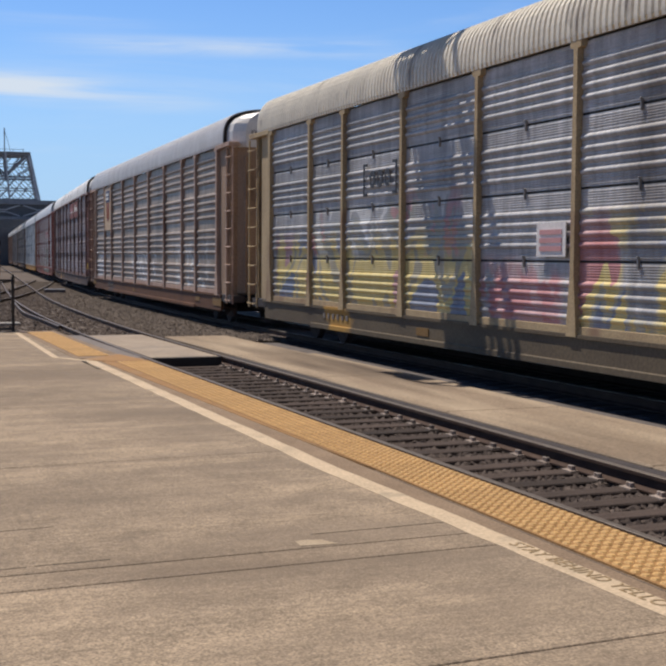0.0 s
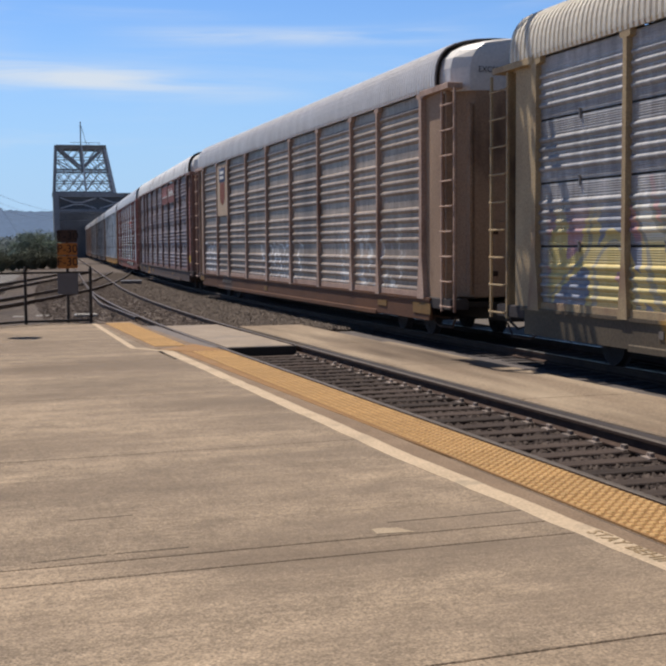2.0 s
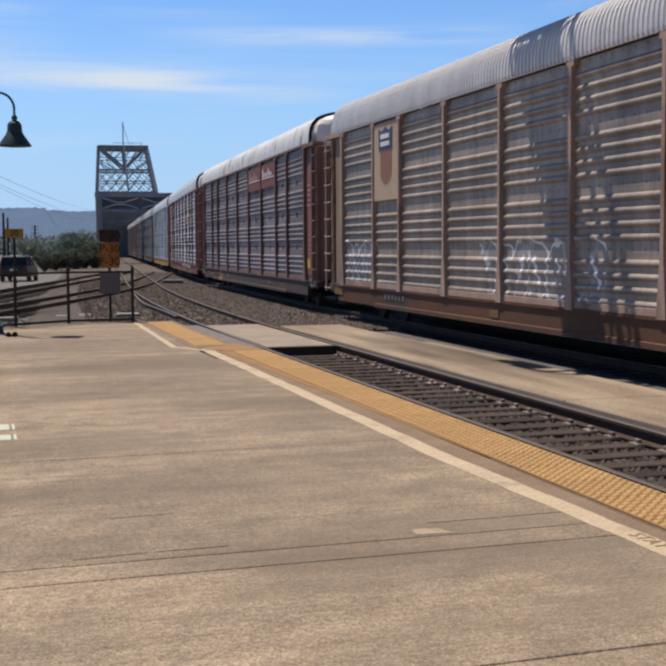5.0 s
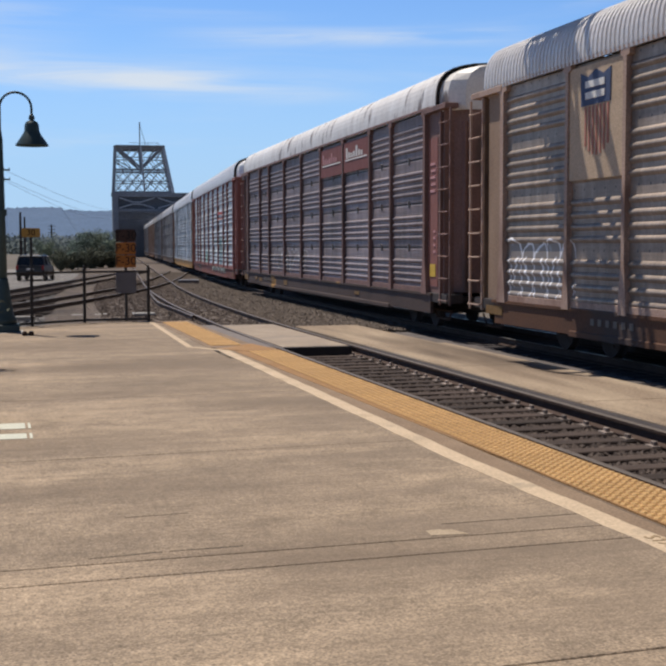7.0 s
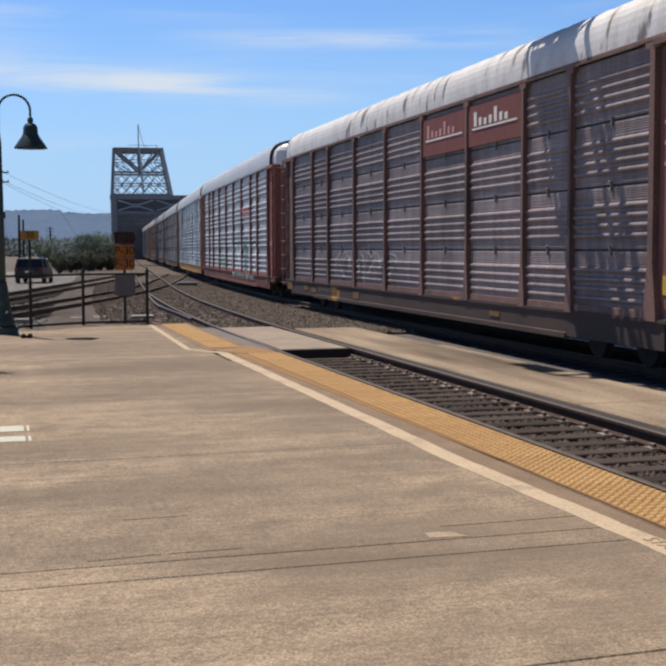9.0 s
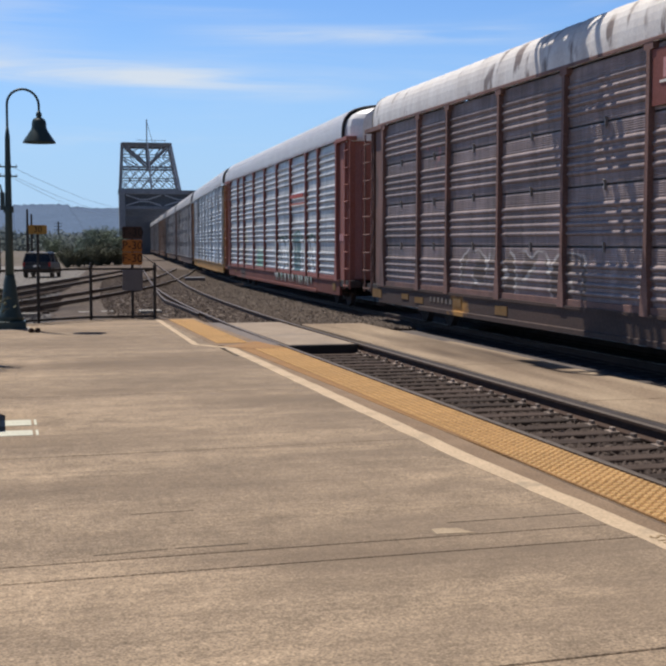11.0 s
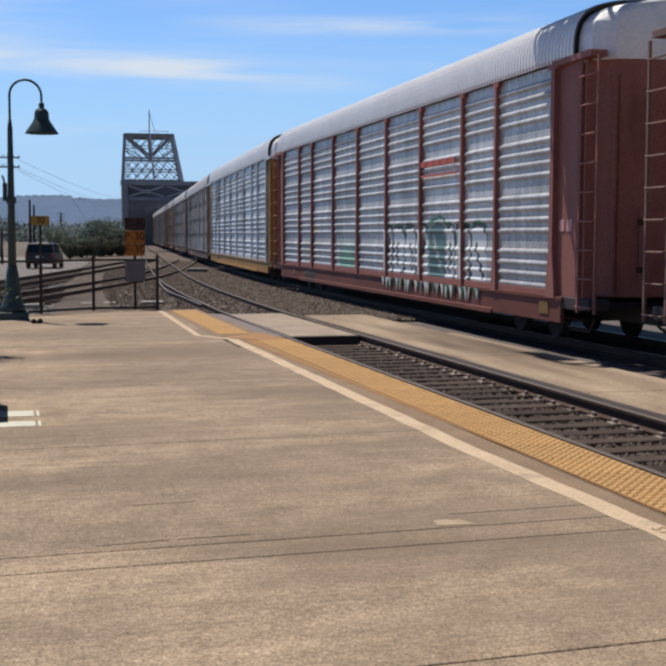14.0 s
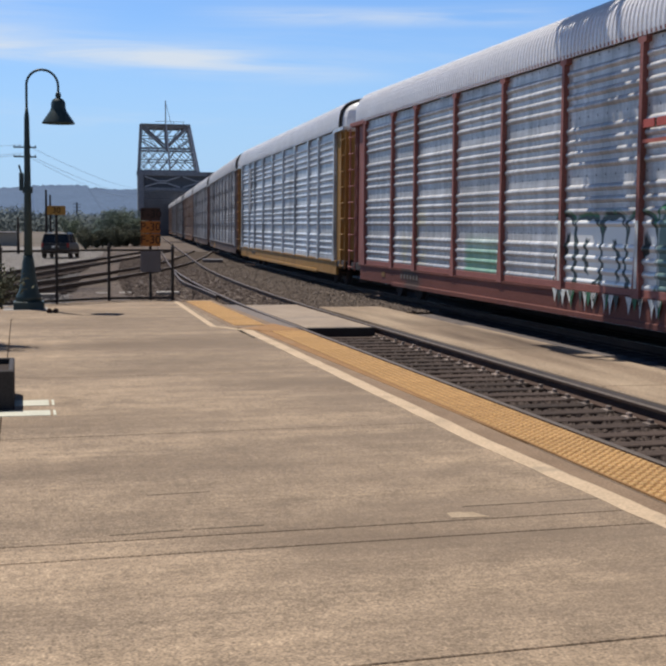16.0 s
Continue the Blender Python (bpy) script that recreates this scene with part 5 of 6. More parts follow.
def speed_sign(x, y, panels, post_h, label, extra=None, base=GROUND_Z):
    o = thing("speed_sign", (x, y, base), label, "railway sign")
    part("post", Mesh().box(-0.03, 0.0, 0, 0.03, 0.05, post_h - base, 0.005), M_BLACK, o)
    for body, w, z0, z1, mat in panels:
        z0, z1 = z0 - base, z1 - base
        p = part("panel", Mesh().loft([[(a, d, c) for a, c in ((-w / 2, z0 + 0.02), (-w / 2 + 0.02, z0), (w / 2 - 0.02, z0), (w / 2, z0 + 0.02), (w / 2, z1 - 0.02), (w / 2 - 0.02, z1), (-w / 2 + 0.02, z1), (-w / 2, z1 - 0.02))] for d in (-0.03, -0.015)]), mat, o)
        if body:
            lettering_on(p, body, (z1 - z0) * 0.95, pose(0, -0.034, (z0 + z1) / 2, 90, 0, 0), M_SIGNBLACK)
    return o


speed_sign(0.80, 29.6, [("30", 0.42, 1.91, 2.12, M_YELLOW_SIGN)], 2.12, "faded yellow railway speed sign reading 30 on a post")
speed_sign(2.87, 28.5, [("T-30", 0.45, 1.80, 2.08, M_SIGNDARK), ("P-30", 0.45, 1.51, 1.78, M_ORANGE), ("F-30", 0.45, 1.21, 1.49, M_ORANGE), ("", 0.46, 0.62, 1.12, M_SIGNGREY)], 2.0,
           "stacked orange railway speed signs on one post")


def planter(x0, y0, x1, y1, h, label):
    o = thing("planter", (0, 0, 0), label, "planter")
    t = 0.05
    part("wall", Mesh().box(x0, y0, 0, x1, y0 + t, h, 0.01).box(x0, y1 - t, 0, x1, y1, h, 0.01).box(x0, y0 + t, 0, x0 + t, y1 - t, h, 0.01).box(x1 - t, y0 + t, 0, x1, y1 - t, h, 0.01), M_PLANTER, o)
    part("soil", Mesh().box(x0 + t, y0 + t, 0.0, x1 - t, y1 - t, h - 0.06), M_TIE, o)
    return o


planter(-1.25, 11.55, -0.08, 12.7, 0.36, "square dark planter box on the platform")
planter(-2.30, 17.4, -1.25, 18.5, 0.30, "low square dark planter box beside a shrub")


def leafy(name, at, mat, seed, height, spread, count, leaf, label, category, stems=9, trunk=0.02, low=0.15, group=""):
    """A shrub or tree: tapered limbs and many small leaf blades in uneven clumps."""
    r = random.Random(seed)
    o = thing(name, at, label, category, group)
    tips, m = [], Mesh()
    for i in range(stems):
        a = 2 * math.pi * (i + r.random() * 0.6) / stems
        reach, top = spread * r.uniform(0.45, 1.0), height * r.uniform(0.6, 1.0)
        pts = []
        for k in range(5):
            f = k / 4
            pts.append(Vector((math.cos(a) * reach * f ** 1.4 + r.uniform(-0.04, 0.04) * spread * f, math.sin(a) * reach * f ** 1.4, top * f ** 0.85)))
        m.tube(pts, [trunk * (1.05 - 0.85 * k / 4) for k in range(5)], 5)
        tips += [(pts[k], 0.35 + 0.65 * k / 4) for k in range(1, 5) if pts[k].z > height * low]
    part("branchwork", m, M_BARK, o)
    c = Mesh()
    per = max(1, count // len(tips))
    for p, w in tips:
        size = spread * 0.34 * w * r.uniform(0.6, 1.3)
        for _ in range(per):
            d = Vector((r.gauss(0, 1), r.gauss(0, 1), r.gauss(0, 0.8)))
            q = p + d * size * 0.55
            n = Vector((r.gauss(0, 1), r.gauss(0, 1), r.gauss(0.4, 1))).normalized()
            u = n.orthogonal().normalized()
            v = n.cross(u)
            s = leaf * r.uniform(0.6, 1.4)
            c.add([q - u * s, q + v * s * 0.55, q + u * s, q - v * s * 0.55], [(0, 1, 2, 3)])
    part("crown", c, mat, o)
    return o


leafy("shrub", (-0.66, 17.9, 0.0), M_LEAFDRY, 3, 1.12, 0.55, 9000, 0.026, "straggly dry green shrub growing beside a low planter", "shrub", 11, 0.012, 0.05)
leafy("shrub", (-0.70, 12.1, 0.30), M_LEAFDRY, 8, 0.35, 0.35, 400, 0.04, "low dry plant growing in a dark planter", "shrub", 8, 0.008, 0.05)

hose = thing("hose_fitting", (0.5, 24.1, 0.0), "small rusty pipe fitting lying on the platform", "pipe fitting")
for x in (0.0, 0.125):
    part("knob", Mesh().turn([(0.02, 0.0), (0.045, 0.012), (0.052, 0.04), (0.042, 0.075), (0.015, 0.09)], (x, 0, 0), 10), M_RAIL, hose, smooth=True)
part("rod", Mesh().tube([(-0.05, 0, 0.035), (0.17, 0, 0.04)], 0.014, 6), M_RAIL, hose)
for y0, y1 in ((11.76, 12.13), (11.14, 11.45)):
    mk = tagged(new("floor_mark", Mesh().box(-1.6, y0, -0.01, 0.235, y1, 0.004).box(0.262, y0, -0.01, 0.285, y1, 0.004).data("floor_mark", M_WHITE_MARK)), "white painted bar on the platform floor", "painted mark", "white bars on the platform", kind="structure")

# ---------------------------------------------------------------- signal cantilever over the main track
# never in view; placed and shaped after the lattice shadow on the cars
gantry = thing("signal_cantilever", (0, 0, GROUND_Z), "dark steel lattice signal cantilever over the main track", "signal gantry")
GY0, GY1, GZ0, GZ1, GX0, GX1 = 20.84, 21.92, 8.9, 10.1, 6.0, 14.6
for y in (GY0, GY1):
    for z in (GZ0, GZ1):
        part("chord", Mesh().bar((GX0, y, z), (GX1, y, z), 0.13, 0.13), M_STEEL, gantry)
n = 10
for i in range(n):
    x0, x1 = GX0 + (GX1 - GX0) * i / n, GX0 + (GX1 - GX0) * (i + 1) / n
    for y in (GY0, GY1):
        part("brace", Mesh().bar((x0, y, GZ0 if i % 2 else GZ1), (x1, y, GZ1 if i % 2 else GZ0), 0.08, 0.08).bar((x0, y, GZ0), (x0, y, GZ1), 0.07, 0.07), M_STEEL, gantry)
    part("cross_brace", Mesh().bar((x0, GY0, GZ1), (x1, GY1, GZ1), 0.08, 0.07).bar((x0, GY1, GZ0), (x1, GY0, GZ0), 0.08, 0.07).bar((x0, GY0, GZ0), (x0, GY1, GZ0), 0.08, 0.07), M_STEEL, gantry)
WALK = GY1 - 0.45
for k, (a, b) in enumerate(((-0.12, 0.30), (0.315, 0.72), (0.735, 1.16))):
    x = GX0
    while x < GX1 - 0.1:
        part("grating", Mesh().box(x + 0.03, WALK + a, GZ0 + 0.07, min(x + 0.86, GX1), WALK + b, GZ0 + 0.10), M_STEEL, gantry, "steel walkway grating" if x == GX0 else "")
        x += 0.89
# plates added between chord and walkway to broaden the shadow's dark core
for k in range(4):
    part("signal_deck", Mesh().box(8.36 + 0.9 * k, GY0 + 0.02, GZ0 + 0.07, 9.23 + 0.9 * k, WALK - 0.14, GZ0 + 0.10), M_STEEL, gantry, "unseen plate added to widen the gantry's shadow" if k == 0 else "")
part("toe_rail", Mesh().bar((GX0, WALK + 1.30, GZ0 + 0.1), (GX1, WALK + 1.30, GZ0 + 0.1), 0.09, 0.10), M_STEEL, gantry)
for z in (0.55, 1.05):
    part("hand_rail", Mesh().bar((GX0, WALK + 1.30, GZ0 + z), (GX1, WALK + 1.30, GZ0 + z), 0.06, 0.06), M_STEEL, gantry)
x = GX0 + 0.1
while x < GX1:
    part("hand_rail_post", Mesh().bar((x, WALK + 1.30, GZ0), (x, WALK + 1.30, GZ0 + 1.05), 0.06, 0.06).bar((x, WALK + 1.30, GZ0), (x, GY1, GZ0), 0.07, 0.07), M_STEEL, gantry)
    x += 0.45
for y in (GY0, GY1):
    part("mast_leg", Mesh().bar((GX1, y, 0), (GX1, y, GZ1), 0.16, 0.16), M_STEEL, gantry)
for i in range(7):
    part("mast_lacing", Mesh().bar((GX1, GY0 if i % 2 else GY1, 0.4 + 1.25 * i), (GX1, GY1 if i % 2 else GY0, 1.65 + 1.25 * i), 0.07, 0.07), M_STEEL, gantry)
for ch in gantry.children:
    ch.location.z -= GROUND_Z

# ---------------------------------------------------------------- bridge
bridge = thing("railway_bridge", (0, 0, GROUND_Z), "dark steel truss railway bridge with a lattice tower", "bridge")
BH, BA = Vector((math.sin(0.093), math.cos(0.093), 0)), Vector((math.cos(0.093), -math.sin(0.093), 0))
B0 = Vector((18.35, 150.0, 0))


def bp(u, v, z):
    p = B0 + BA * u + BH * v
    return (p.x, p.y, z - GROUND_Z)


def pp(u, v, z):
    return bp(u + 0.5, v, z)


HALF, TOP = 4.9, 8.0
for u in (-HALF, HALF):
    part("portal_leg", Mesh().bar(pp(u, 0, GROUND_Z - 0.0), pp(u, 0, TOP), 0.9, 0.7), M_STEEL, bridge)
    for i in range(10):
        v = 8.0 * (i + 1)
        part("truss_post", Mesh().bar(pp(u, v, GROUND_Z), pp(u, v, TOP), 0.4, 0.35), M_STEEL, bridge)
        part("truss_diagonal", Mesh().bar(pp(u, v - 8, -0.2 if i % 2 else TOP - 0.3), pp(u, v, TOP - 0.3 if i % 2 else -0.2), 0.4, 0.35), M_STEEL, bridge)
        if i % 2 == 0:
            part("truss_strut", Mesh().bar(pp(-HALF, v, TOP - 1.2), pp(HALF, v, TOP - 1.2), 0.25, 0.9), M_STEEL, bridge)
    part("top_chord", Mesh().bar(pp(u, 0, TOP - 0.3), pp(u, 80, TOP - 0.3), 0.5, 0.55), M_STEEL, bridge)
    part("girder", Mesh().bar(pp(u, 0, -0.35), pp(u, 80, -0.35), 0.5, 0.4), M_STEEL, bridge)
part("portal_beam", Mesh().bar(pp(-HALF - 0.45, 0, TOP - 0.15), pp(HALF + 0.45, 0, TOP - 0.15), 0.6, 0.5), M_STEEL, bridge)
part("portal_beam", Mesh().bar(pp(-HALF, 0, TOP - 2.0), pp(HALF, 0, TOP - 2.0), 0.5, 0.35), M_STEEL, bridge)
part("portal_plate", Mesh().bar(pp(-HALF, 0.4, TOP - 1.05), pp(HALF, 0.4, TOP - 1.05), 0.12, 1.7), M_STEELDARK, bridge)
for a, b in ((-4.6, 0), (0, 4.6)):
    for z0, z1 in ((TOP - 0.5, TOP - 1.15), (TOP - 1.75, TOP - 1.15)):
        m = Mesh()
        mid = (a + b) / 2
        m.bar(pp(a + 0.2, -0.2, z0), pp(mid - 0.5, -0.2, z1 + (0.12 if z0 > z1 else -0.12)), 0.12, 0.14)
        m.bar(pp(mid - 0.5, -0.2, z1 + (0.12 if z0 > z1 else -0.12)), pp(mid + 0.5, -0.2, z1 + (0.12 if z0 > z1 else -0.12)), 0.12, 0.14)
        m.bar(pp(mid + 0.5, -0.2, z1 + (0.12 if z0 > z1 else -0.12)), pp(b - 0.2, -0.2, z0), 0.12, 0.14)
        part("portal_lattice", m, M_STEELPALE, bridge, "pale riveted lattice bars")
# sheet added across the truss to stand for the shade inside it
part("portal_shade", Mesh().bar(pp(-HALF, 79, 3.5), pp(HALF, 79, 3.5), 0.2, 8.6), M_STEELDARK, bridge, "dark sheet standing for the shade inside the truss")
# lattice tower over the portal
T0, T1 = 8.0, 13.75
ux0, ux1, wx0, wx1 = -4.6, 2.55, -4.3, 1.4


def tower_x(f, side):
    return (ux0 + (wx0 - ux0) * f) if side < 0 else (ux1 + (wx1 - ux1) * f)


def lerp(a, b, f):
    return a + (b - a) * f


for v0, v1 in ((0.0, 0.8), (6.0, 5.2)):
    for side in (-1, 1):
        part("tower_leg", Mesh().bar(bp(tower_x(0, side), v0, T0), bp(tower_x(1, side), v1, T1), 0.36, 0.36), M_STEELPALE if side > 0 else M_STEEL, bridge, "tapering lattice tower leg")
    def tp(u, f):
        return bp(lerp(tower_x(f, -1), tower_x(f, 1), u), lerp(v0, v1, f), lerp(T0, T1, f))
    for f, h in ((0.02, 0.34), (0.26, 0.12), (0.5, 0.24), (0.76, 0.10), (0.97, 0.34)):
        part("tower_beam", Mesh().bar(tp(0, f), tp(1, f), 0.2, h), M_STEEL, bridge)
    m = Mesh()
    for p, q, w in (((0.06, 0.95), (0.5, 0.54), 0.26), ((0.94, 0.95), (0.5, 0.54), 0.26), ((0.0, 0.72), (0.3, 0.54), 0.12), ((1.0, 0.72), (0.7, 0.54), 0.12), ((0.5, 0.95), (0.5, 0.54), 0.12)):
        m.bar(tp(*p), tp(*q), 0.2, w)
    part("tower_brace", m, M_STEEL, bridge, "heavy diagonal tower braces")
    m = Mesh()
    for k in range(6):
        for p, q in (((k / 6, 0.04), ((k + 1) / 6, 0.25)), (((k + 1) / 6, 0.04), (k / 6, 0.25)), ((k / 6, 0.27), ((k + 1) / 6, 0.48)), (((k + 1) / 6, 0.27), (k / 6, 0.48)), ((k / 6, 0.77), ((k + 1) / 6, 0.95)), (((k + 1) / 6, 0.52), (k / 6, 0.75))):
            part("tower_lacing", Mesh().bar(tp(*p), tp(*q), 0.08, 0.085), M_STEELPALE if v0 < 1 else M_STEEL, bridge)
for side in (-1, 1):
    for f, g_ in ((0.0, 0.5), (0.5, 0.97)):
        part("side_lacing", Mesh().bar(bp(tower_x(f, side), 0.3, lerp(T0, T1, f)), bp(tower_x(g_, side), 5.5, lerp(T0, T1, g_)), 0.16, 0.16).bar(bp(tower_x(f, side), 5.7, lerp(T0, T1, f)), bp(tower_x(g_, side), 0.5, lerp(T0, T1, g_)), 0.16, 0.16)
             .bar(bp(tower_x(g_, side), 0.5, lerp(T0, T1, g_)), bp(tower_x(g_, side), 5.5, lerp(T0, T1, g_)), 0.16, 0.2), M_STEEL, bridge)
part("tower_platform", Mesh().bar(bp(-4.3, 3, T1), bp(1.6, 3, T1), 5.4, 0.14), M_STEEL, bridge)
for v in (0.4, 5.6):
    part("tower_rail", Mesh().bar(bp(-2.6, v, T1 + 0.35), bp(0.9, v, T1 + 0.35), 0.05, 0.05).bar(bp(-0.4, v, T1), bp(-0.4, v, T1 + 0.4), 0.05, 0.05).bar(bp(0.8, v, T1), bp(0.8, v, T1 + 0.4), 0.05, 0.05), M_STEEL, bridge)
part("tower_ladder", Mesh().bar(bp(-0.85, -0.1, 8.2), bp(-1.3, 0.3, T1), 0.34, 0.2), M_STEELPALE, bridge, "pale ladder up the tower")
part("mast", Mesh().tube([bp(-1.35, 1.5, T1), bp(-1.35, 1.5, 16.7)], 0.07, 6).tube([bp(-0.6, 1.5, T1), bp(-1.3, 1.5, 16.3)], 0.03, 5), M_STEEL, bridge, "thin mast with a stay")

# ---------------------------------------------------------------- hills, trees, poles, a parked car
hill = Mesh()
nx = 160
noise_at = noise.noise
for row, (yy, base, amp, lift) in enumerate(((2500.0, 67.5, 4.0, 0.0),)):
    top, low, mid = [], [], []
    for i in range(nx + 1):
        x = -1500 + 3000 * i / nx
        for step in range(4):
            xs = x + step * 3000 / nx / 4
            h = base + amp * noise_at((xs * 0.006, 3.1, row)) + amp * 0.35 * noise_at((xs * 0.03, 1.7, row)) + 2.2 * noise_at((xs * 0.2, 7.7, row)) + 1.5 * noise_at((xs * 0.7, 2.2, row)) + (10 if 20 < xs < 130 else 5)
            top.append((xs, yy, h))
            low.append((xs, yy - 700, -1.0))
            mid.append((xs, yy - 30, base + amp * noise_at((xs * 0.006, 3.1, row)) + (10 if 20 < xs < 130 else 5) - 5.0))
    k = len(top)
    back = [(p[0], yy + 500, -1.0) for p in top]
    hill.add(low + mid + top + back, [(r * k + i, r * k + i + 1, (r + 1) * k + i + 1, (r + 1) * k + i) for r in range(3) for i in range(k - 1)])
tagged(new("far_hill", hill.data("far_hill", M_HILL)), "wooded hills painted hazy blue far beyond the river", "hill", kind="structure")


def far_px(azimuth, dist):
    a = radians(azimuth)
    return dist * math.sin(a), dist * math.cos(a)


rt = random.Random(21)
for az, dist, h, w, mat, seed in ((3.75, 132, 3.0, 1.25, M_LEAFDARK, 1), (4.3, 134, 3.3, 1.3, M_LEAF, 2), (4.85, 138, 3.0, 1.3, M_LEAFDARK, 3), (5.25, 132, 2.5, 1.0, M_LEAF, 4), (3.35, 118, 0.9, 0.9, M_LEAFDRY, 5), (2.85, 112, 0.8, 0.9, M_LEAFDRY, 6),
                                  (3.9, 118, 1.0, 1.0, M_LEAFDRY, 7), (2.2, 160, 2.6, 1.7, M_LEAF, 8), (4.6, 120, 1.2, 1.0, M_LEAFDRY, 9), (5.1, 119, 1.1, 1.1, M_LEAFDRY, 10), (4.25, 116, 1.5, 1.2, M_LEAFDRY, 11), (3.6, 121, 1.3, 1.1, M_LEAFDARK, 12), (3.1, 123, 1.4, 1.2, M_LEAFDRY, 13)):
    x, y = far_px(az, dist)
    tree = h > 2.2
    leafy("tree" if tree else "shrub", (x, y, GROUND_Z), mat, seed, h - GROUND_Z, w, 6500, 0.07, "leafy green tree beside the bridge end" if tree else "dry green bush behind the tracks", "tree" if tree else "bush", 10, 0.06 if tree else 0.03, 0.0)
woods = Mesh()
for i in range(1300):
    az = rt.uniform(-4.5, 5.4)
    dist = rt.uniform(360, 520)
    x, y = far_px(az, dist)
    h = (3.0 + 2.6 * noise_at((az * 1.3, 0.3, 0.7)) + rt.uniform(-1, 1.4)) * dist / 400 * (1.55 if az < 1.2 else 1.15)
    for _ in range(34):
        q = Vector((x + rt.gauss(0, 1.5), y + rt.gauss(0, 2), max(-0.5, rt.uniform(-0.5, 1) * h + rt.gauss(0, 0.4))))
        s = rt.uniform(0.2, 0.5)
        u = Vector((rt.gauss(0, 1), rt.gauss(0, 1), rt.gauss(0, 1))).normalized()
        v = u.orthogonal().normalized()
        woods.add([q - u * s, q + v * s, q + u * s, q - v * s], [(0, 1, 2, 3)])
# the belt's bluish leaf colour has the distance haze mixed in
tagged(new("far_woods", woods.data("far_woods", material("hazy_leaf_green", (0.15, 0.185, 0.185), (0.165, 0.198, 0.195), 0.9, 0, 0.05, 1, 0))), "hazy green belt of trees far off", "woods", kind="stuff")


def utility_pole(az, dist, top, r, arms, label):
    x, y = far_px(az, dist)
    o = thing("utility_pole", (x, y, GROUND_Z), label, "utility pole", "poles beyond the tracks")
    part("shaft", Mesh().tube([(0, 0, 0), (0, 0, top - GROUND_Z)], [r, r * 0.7], 8), M_POLE, o)
    for k in range(arms):
        z = top - GROUND_Z - 0.6 - 1.1 * k
        arm = part("crossarm", Mesh().bar((-1.3, 0.2, z), (1.3, -0.2, z), 0.14, 0.16), M_POLE, o)
        for q in (-1.2, -0.6, 0.6, 1.2):
            part("insulator", Mesh().turn([(0.03, 0), (0.06, 0.06), (0.05, 0.16), (0.02, 0.2)], (q, 0, z + 0.08), 6), M_SIGNGREY, arm)
    return o


utility_pole(1.10, 268, 8.8, 0.30, 0, "tall weathered utility pole beyond the yard")
utility_pole(1.28, 311, 8.8, 0.30, 0, "tall weathered utility pole beyond the yard")
utility_pole(2.46, 440, 9.2, 0.34, 3, "far utility pole with three crossarms")
utility_pole(-0.14, 95, 2.2, 0.11, 0, "short thick wooden post beside the gravel yard")
utility_pole(0.2, 150, 11.2, 0.15, 2, "tall utility pole carrying wires across the yard")
for i, (dz, az2, z2) in enumerate(((10.9, 6.5, 6.6), (9.9, 6.2, 5.6), (9.7, 5.5, 5.2))):
    x0, y0 = far_px(-8, 120)
    x1, y1 = far_px(0.2, 150)
    x2, y2 = far_px(az2, 300)
    pts = [Vector((x0, y0, dz - 1.5)).lerp(Vector((x1, y1, dz)), f / 6) - Vector((0, 0, 0.6 * math.sin(math.pi * f / 6))) for f in range(7)]
    pts += [Vector((x1, y1, dz)).lerp(Vector((x2, y2, z2 + 3)), f / 8) - Vector((0, 0, 1.6 * math.sin(math.pi * f / 8))) for f in range(1, 9)]
    w = tagged(new("power_line", Mesh().tube(pts, 0.022, 4).data("power_line", M_WIRE)), "thin overhead wire strung between poles", "wire", "wires across the yard")


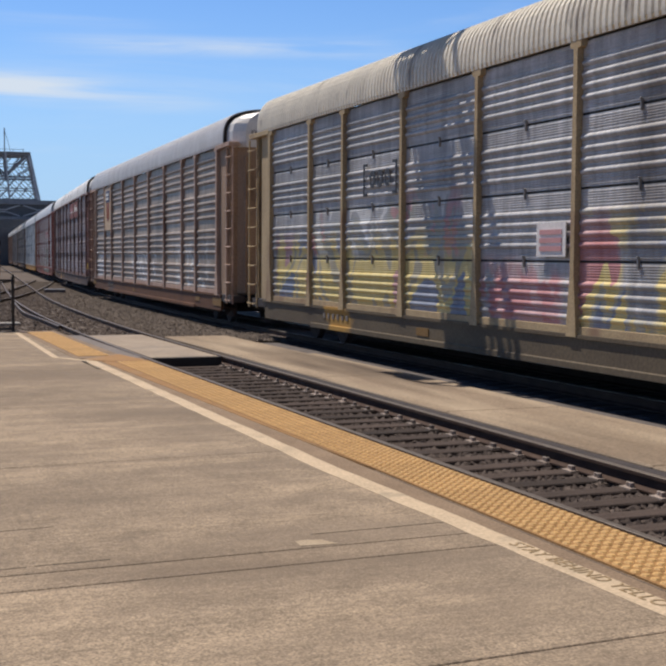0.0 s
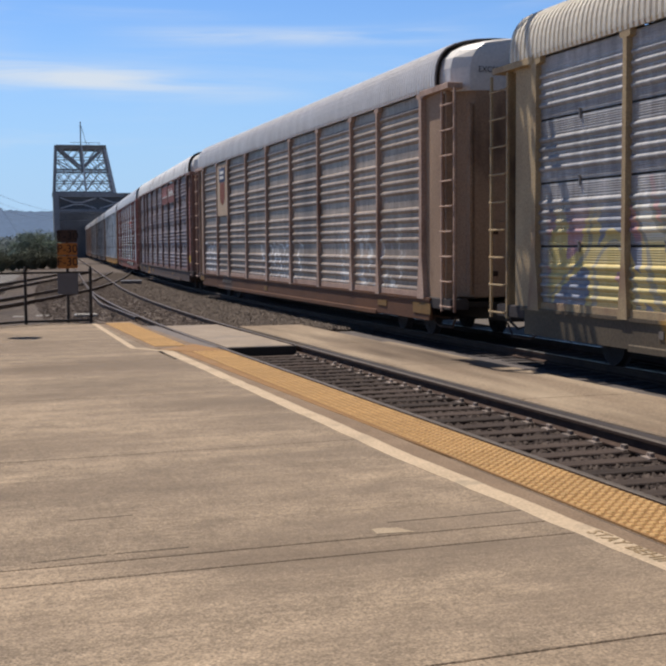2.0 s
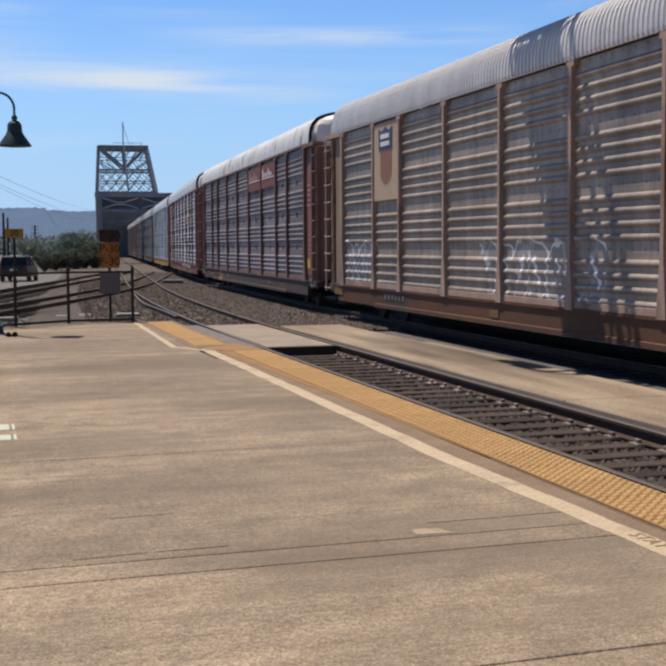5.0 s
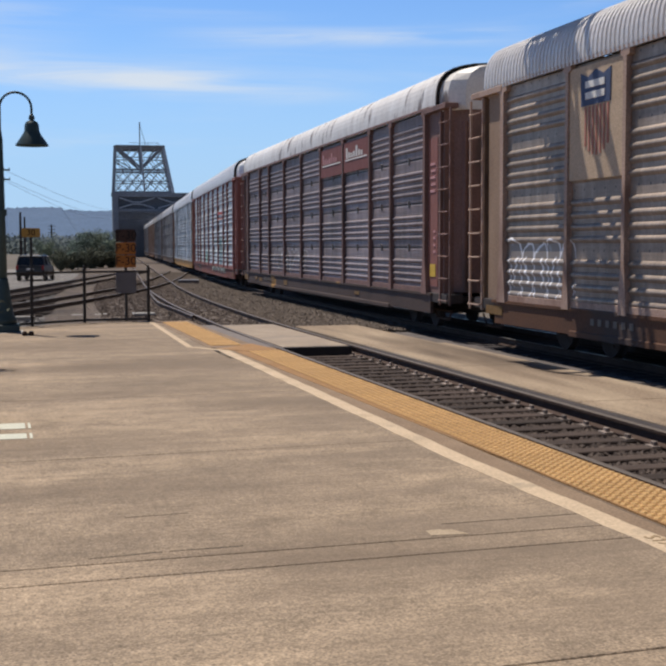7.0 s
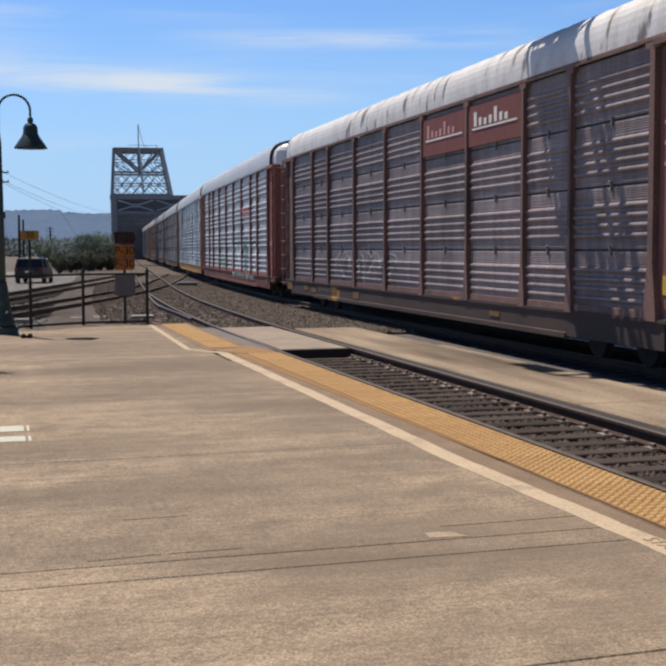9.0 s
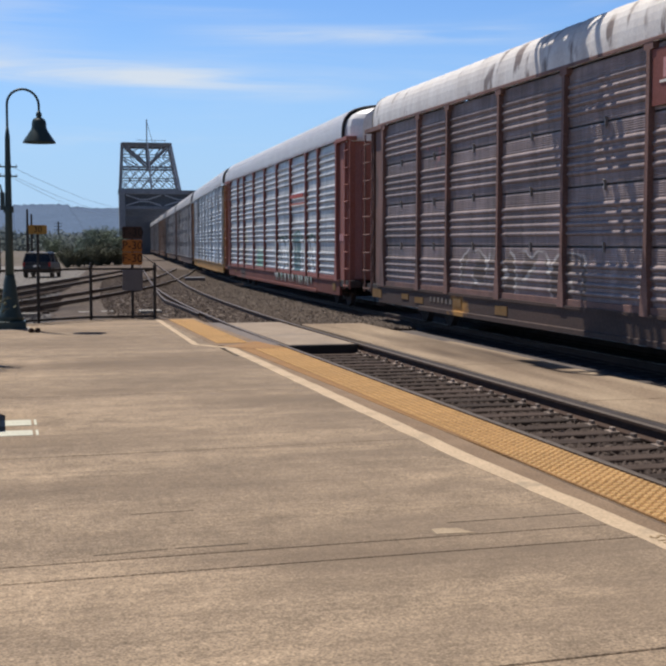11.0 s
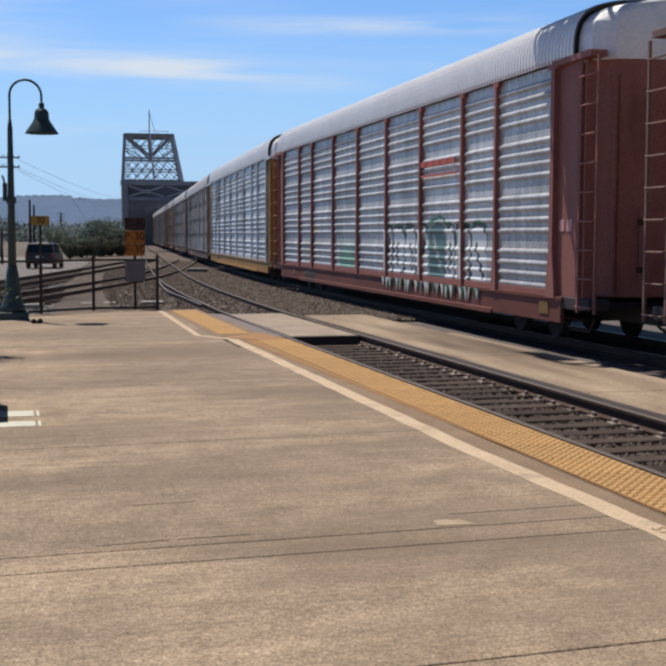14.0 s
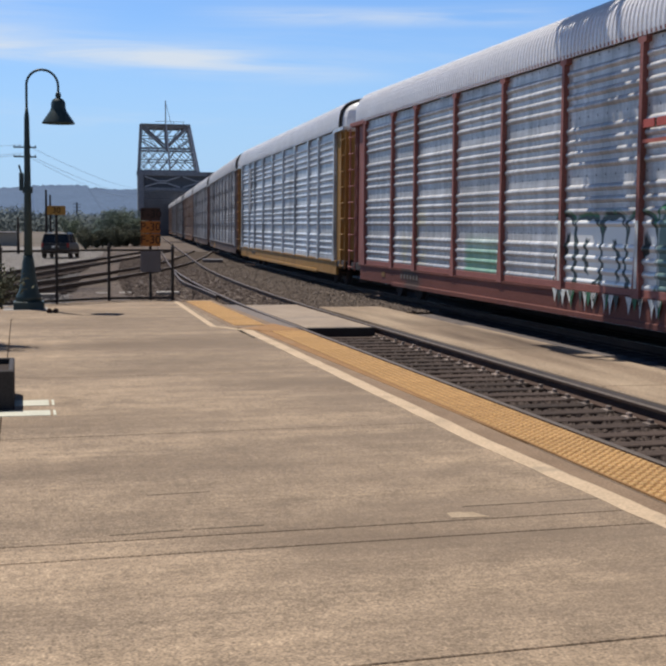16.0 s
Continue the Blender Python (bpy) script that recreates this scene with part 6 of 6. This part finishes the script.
def parked_suv(x, y, turn):
    o = thing("parked_car", pose(x, y, GROUND_Z, 0, 0, turn), "dark blue sport utility car parked on the gravel", "car")
    body = Mesh()
    rings = []
    for yy, half, z0, z1 in ((-2.30, 0.80, 0.45, 0.85), (-2.22, 0.90, 0.36, 1.02), (-1.4, 0.93, 0.32, 1.06), (1.0, 0.93, 0.32, 1.02), (1.9, 0.90, 0.34, 0.96), (2.25, 0.80, 0.42, 0.80)):
        rings.append([(-half, yy, z0), (half, yy, z0), (half + 0.01, yy, (z0 + z1) / 2), (half - 0.04, yy, z1 - 0.05), (half - 0.12, yy, z1), (-half + 0.12, yy, z1), (-half + 0.04, yy, z1 - 0.05), (-half - 0.01, yy, (z0 + z1) / 2)])
    body.loft(rings)
    part("body", body, M_CARPAINT, o)
    cab = Mesh().loft([[(-0.85, -2.12, 1.0), (0.85, -2.12, 1.0), (0.85, 1.05, 1.0), (-0.85, 1.05, 1.0)], [(-0.72, -1.82, 1.58), (0.72, -1.82, 1.58), (0.72, 0.35, 1.58), (-0.72, 0.35, 1.58)]])
    part("cabin_glass", cab, M_CARGLASS, o, "dark car glass")
    part("roof", Mesh().box(-0.74, -1.88, 1.57, 0.74, 0.42, 1.65, 0.04), M_CARPAINT, o)
    for s in (-1, 1):
        for yy in (-1.95, -0.75, 0.25):
            part("pillar", Mesh().bar((s * 0.86, yy - 0.1 if yy < -1 else yy + 0.35 if yy > 0 else yy, 1.02), (s * 0.735, yy + 0.1 if yy < 0 else yy, 1.58), 0.06, 0.12), M_CARPAINT, o)
        part("roof_bar", Mesh().tube([(s * 0.62, -1.7, 1.69), (s * 0.62, 0.2, 1.69)], 0.02, 6), M_CHROME, o)
        part("tail_light", Mesh().box(s * 0.82 - 0.07, -2.335, 0.75, s * 0.82 + 0.07, -2.2, 1.02, 0.01), M_TAIL, o)
        part("head_light", Mesh().box(s * 0.68 - 0.14, 2.1, 0.66, s * 0.68 + 0.14, 2.26, 0.80, 0.01), M_CHROME, o)
        for yy in (-1.42, 1.4):
            wheel = part("wheel", Mesh().loft([[(s * 0.95 - s * dd, yy + rr * math.cos(a), 0.35 + rr * math.sin(a)) for a in [q * math.pi / 9 for q in range(18)]] for dd, rr in ((0.0, 0.24), (0.0, 0.33), (0.03, 0.35), (0.2, 0.35), (0.22, 0.3))]), M_TYRE, o)
            part("rim", Mesh().loft([[(s * 0.955 - s * dd, yy + rr * math.cos(a), 0.35 + rr * math.sin(a)) for a in [q * math.pi / 6 for q in range(12)]] for dd, rr in ((0.0, 0.08), (0.012, 0.2), (0.03, 0.23))]), M_CHROME, wheel)
    part("bumper", Mesh().box(-0.85, -2.38, 0.42, 0.85, -2.2, 0.62, 0.03), M_BLACK, o)
    part("number_plate", Mesh().box(-0.22, -2.36, 0.72, 0.22, -2.30, 0.84), P_WHITE, o)
    return o


parked_suv(2.55, 84, -11)
shed = thing("low_shed", (-3.2, 128, GROUND_Z), "pale low shed beyond the gravel yard", "shed")
part("wall", Mesh().box(-3, 0, 0, 3, 3, 1.3), M_WALLFAR, shed)
part("roof", Mesh().box(-3.2, -0.3, 1.3, 3.2, 3.3, 1.42, 0.04), M_SIGNGREY, shed)


def motions():
    for k, car in enumerate(CARS):
        walk(car, [(0.5 * i, car_pose(k, 0.5 * i)) for i in range(33)])
    for wheel in WHEELS:
        place = wheel.location.copy()
        walk(wheel, [(0.1 * i, Matrix.Translation(place) @ Matrix.Rotation(SPEED * 0.1 * i / 0.36, 4, "X")) for i in range(161)])


motions()
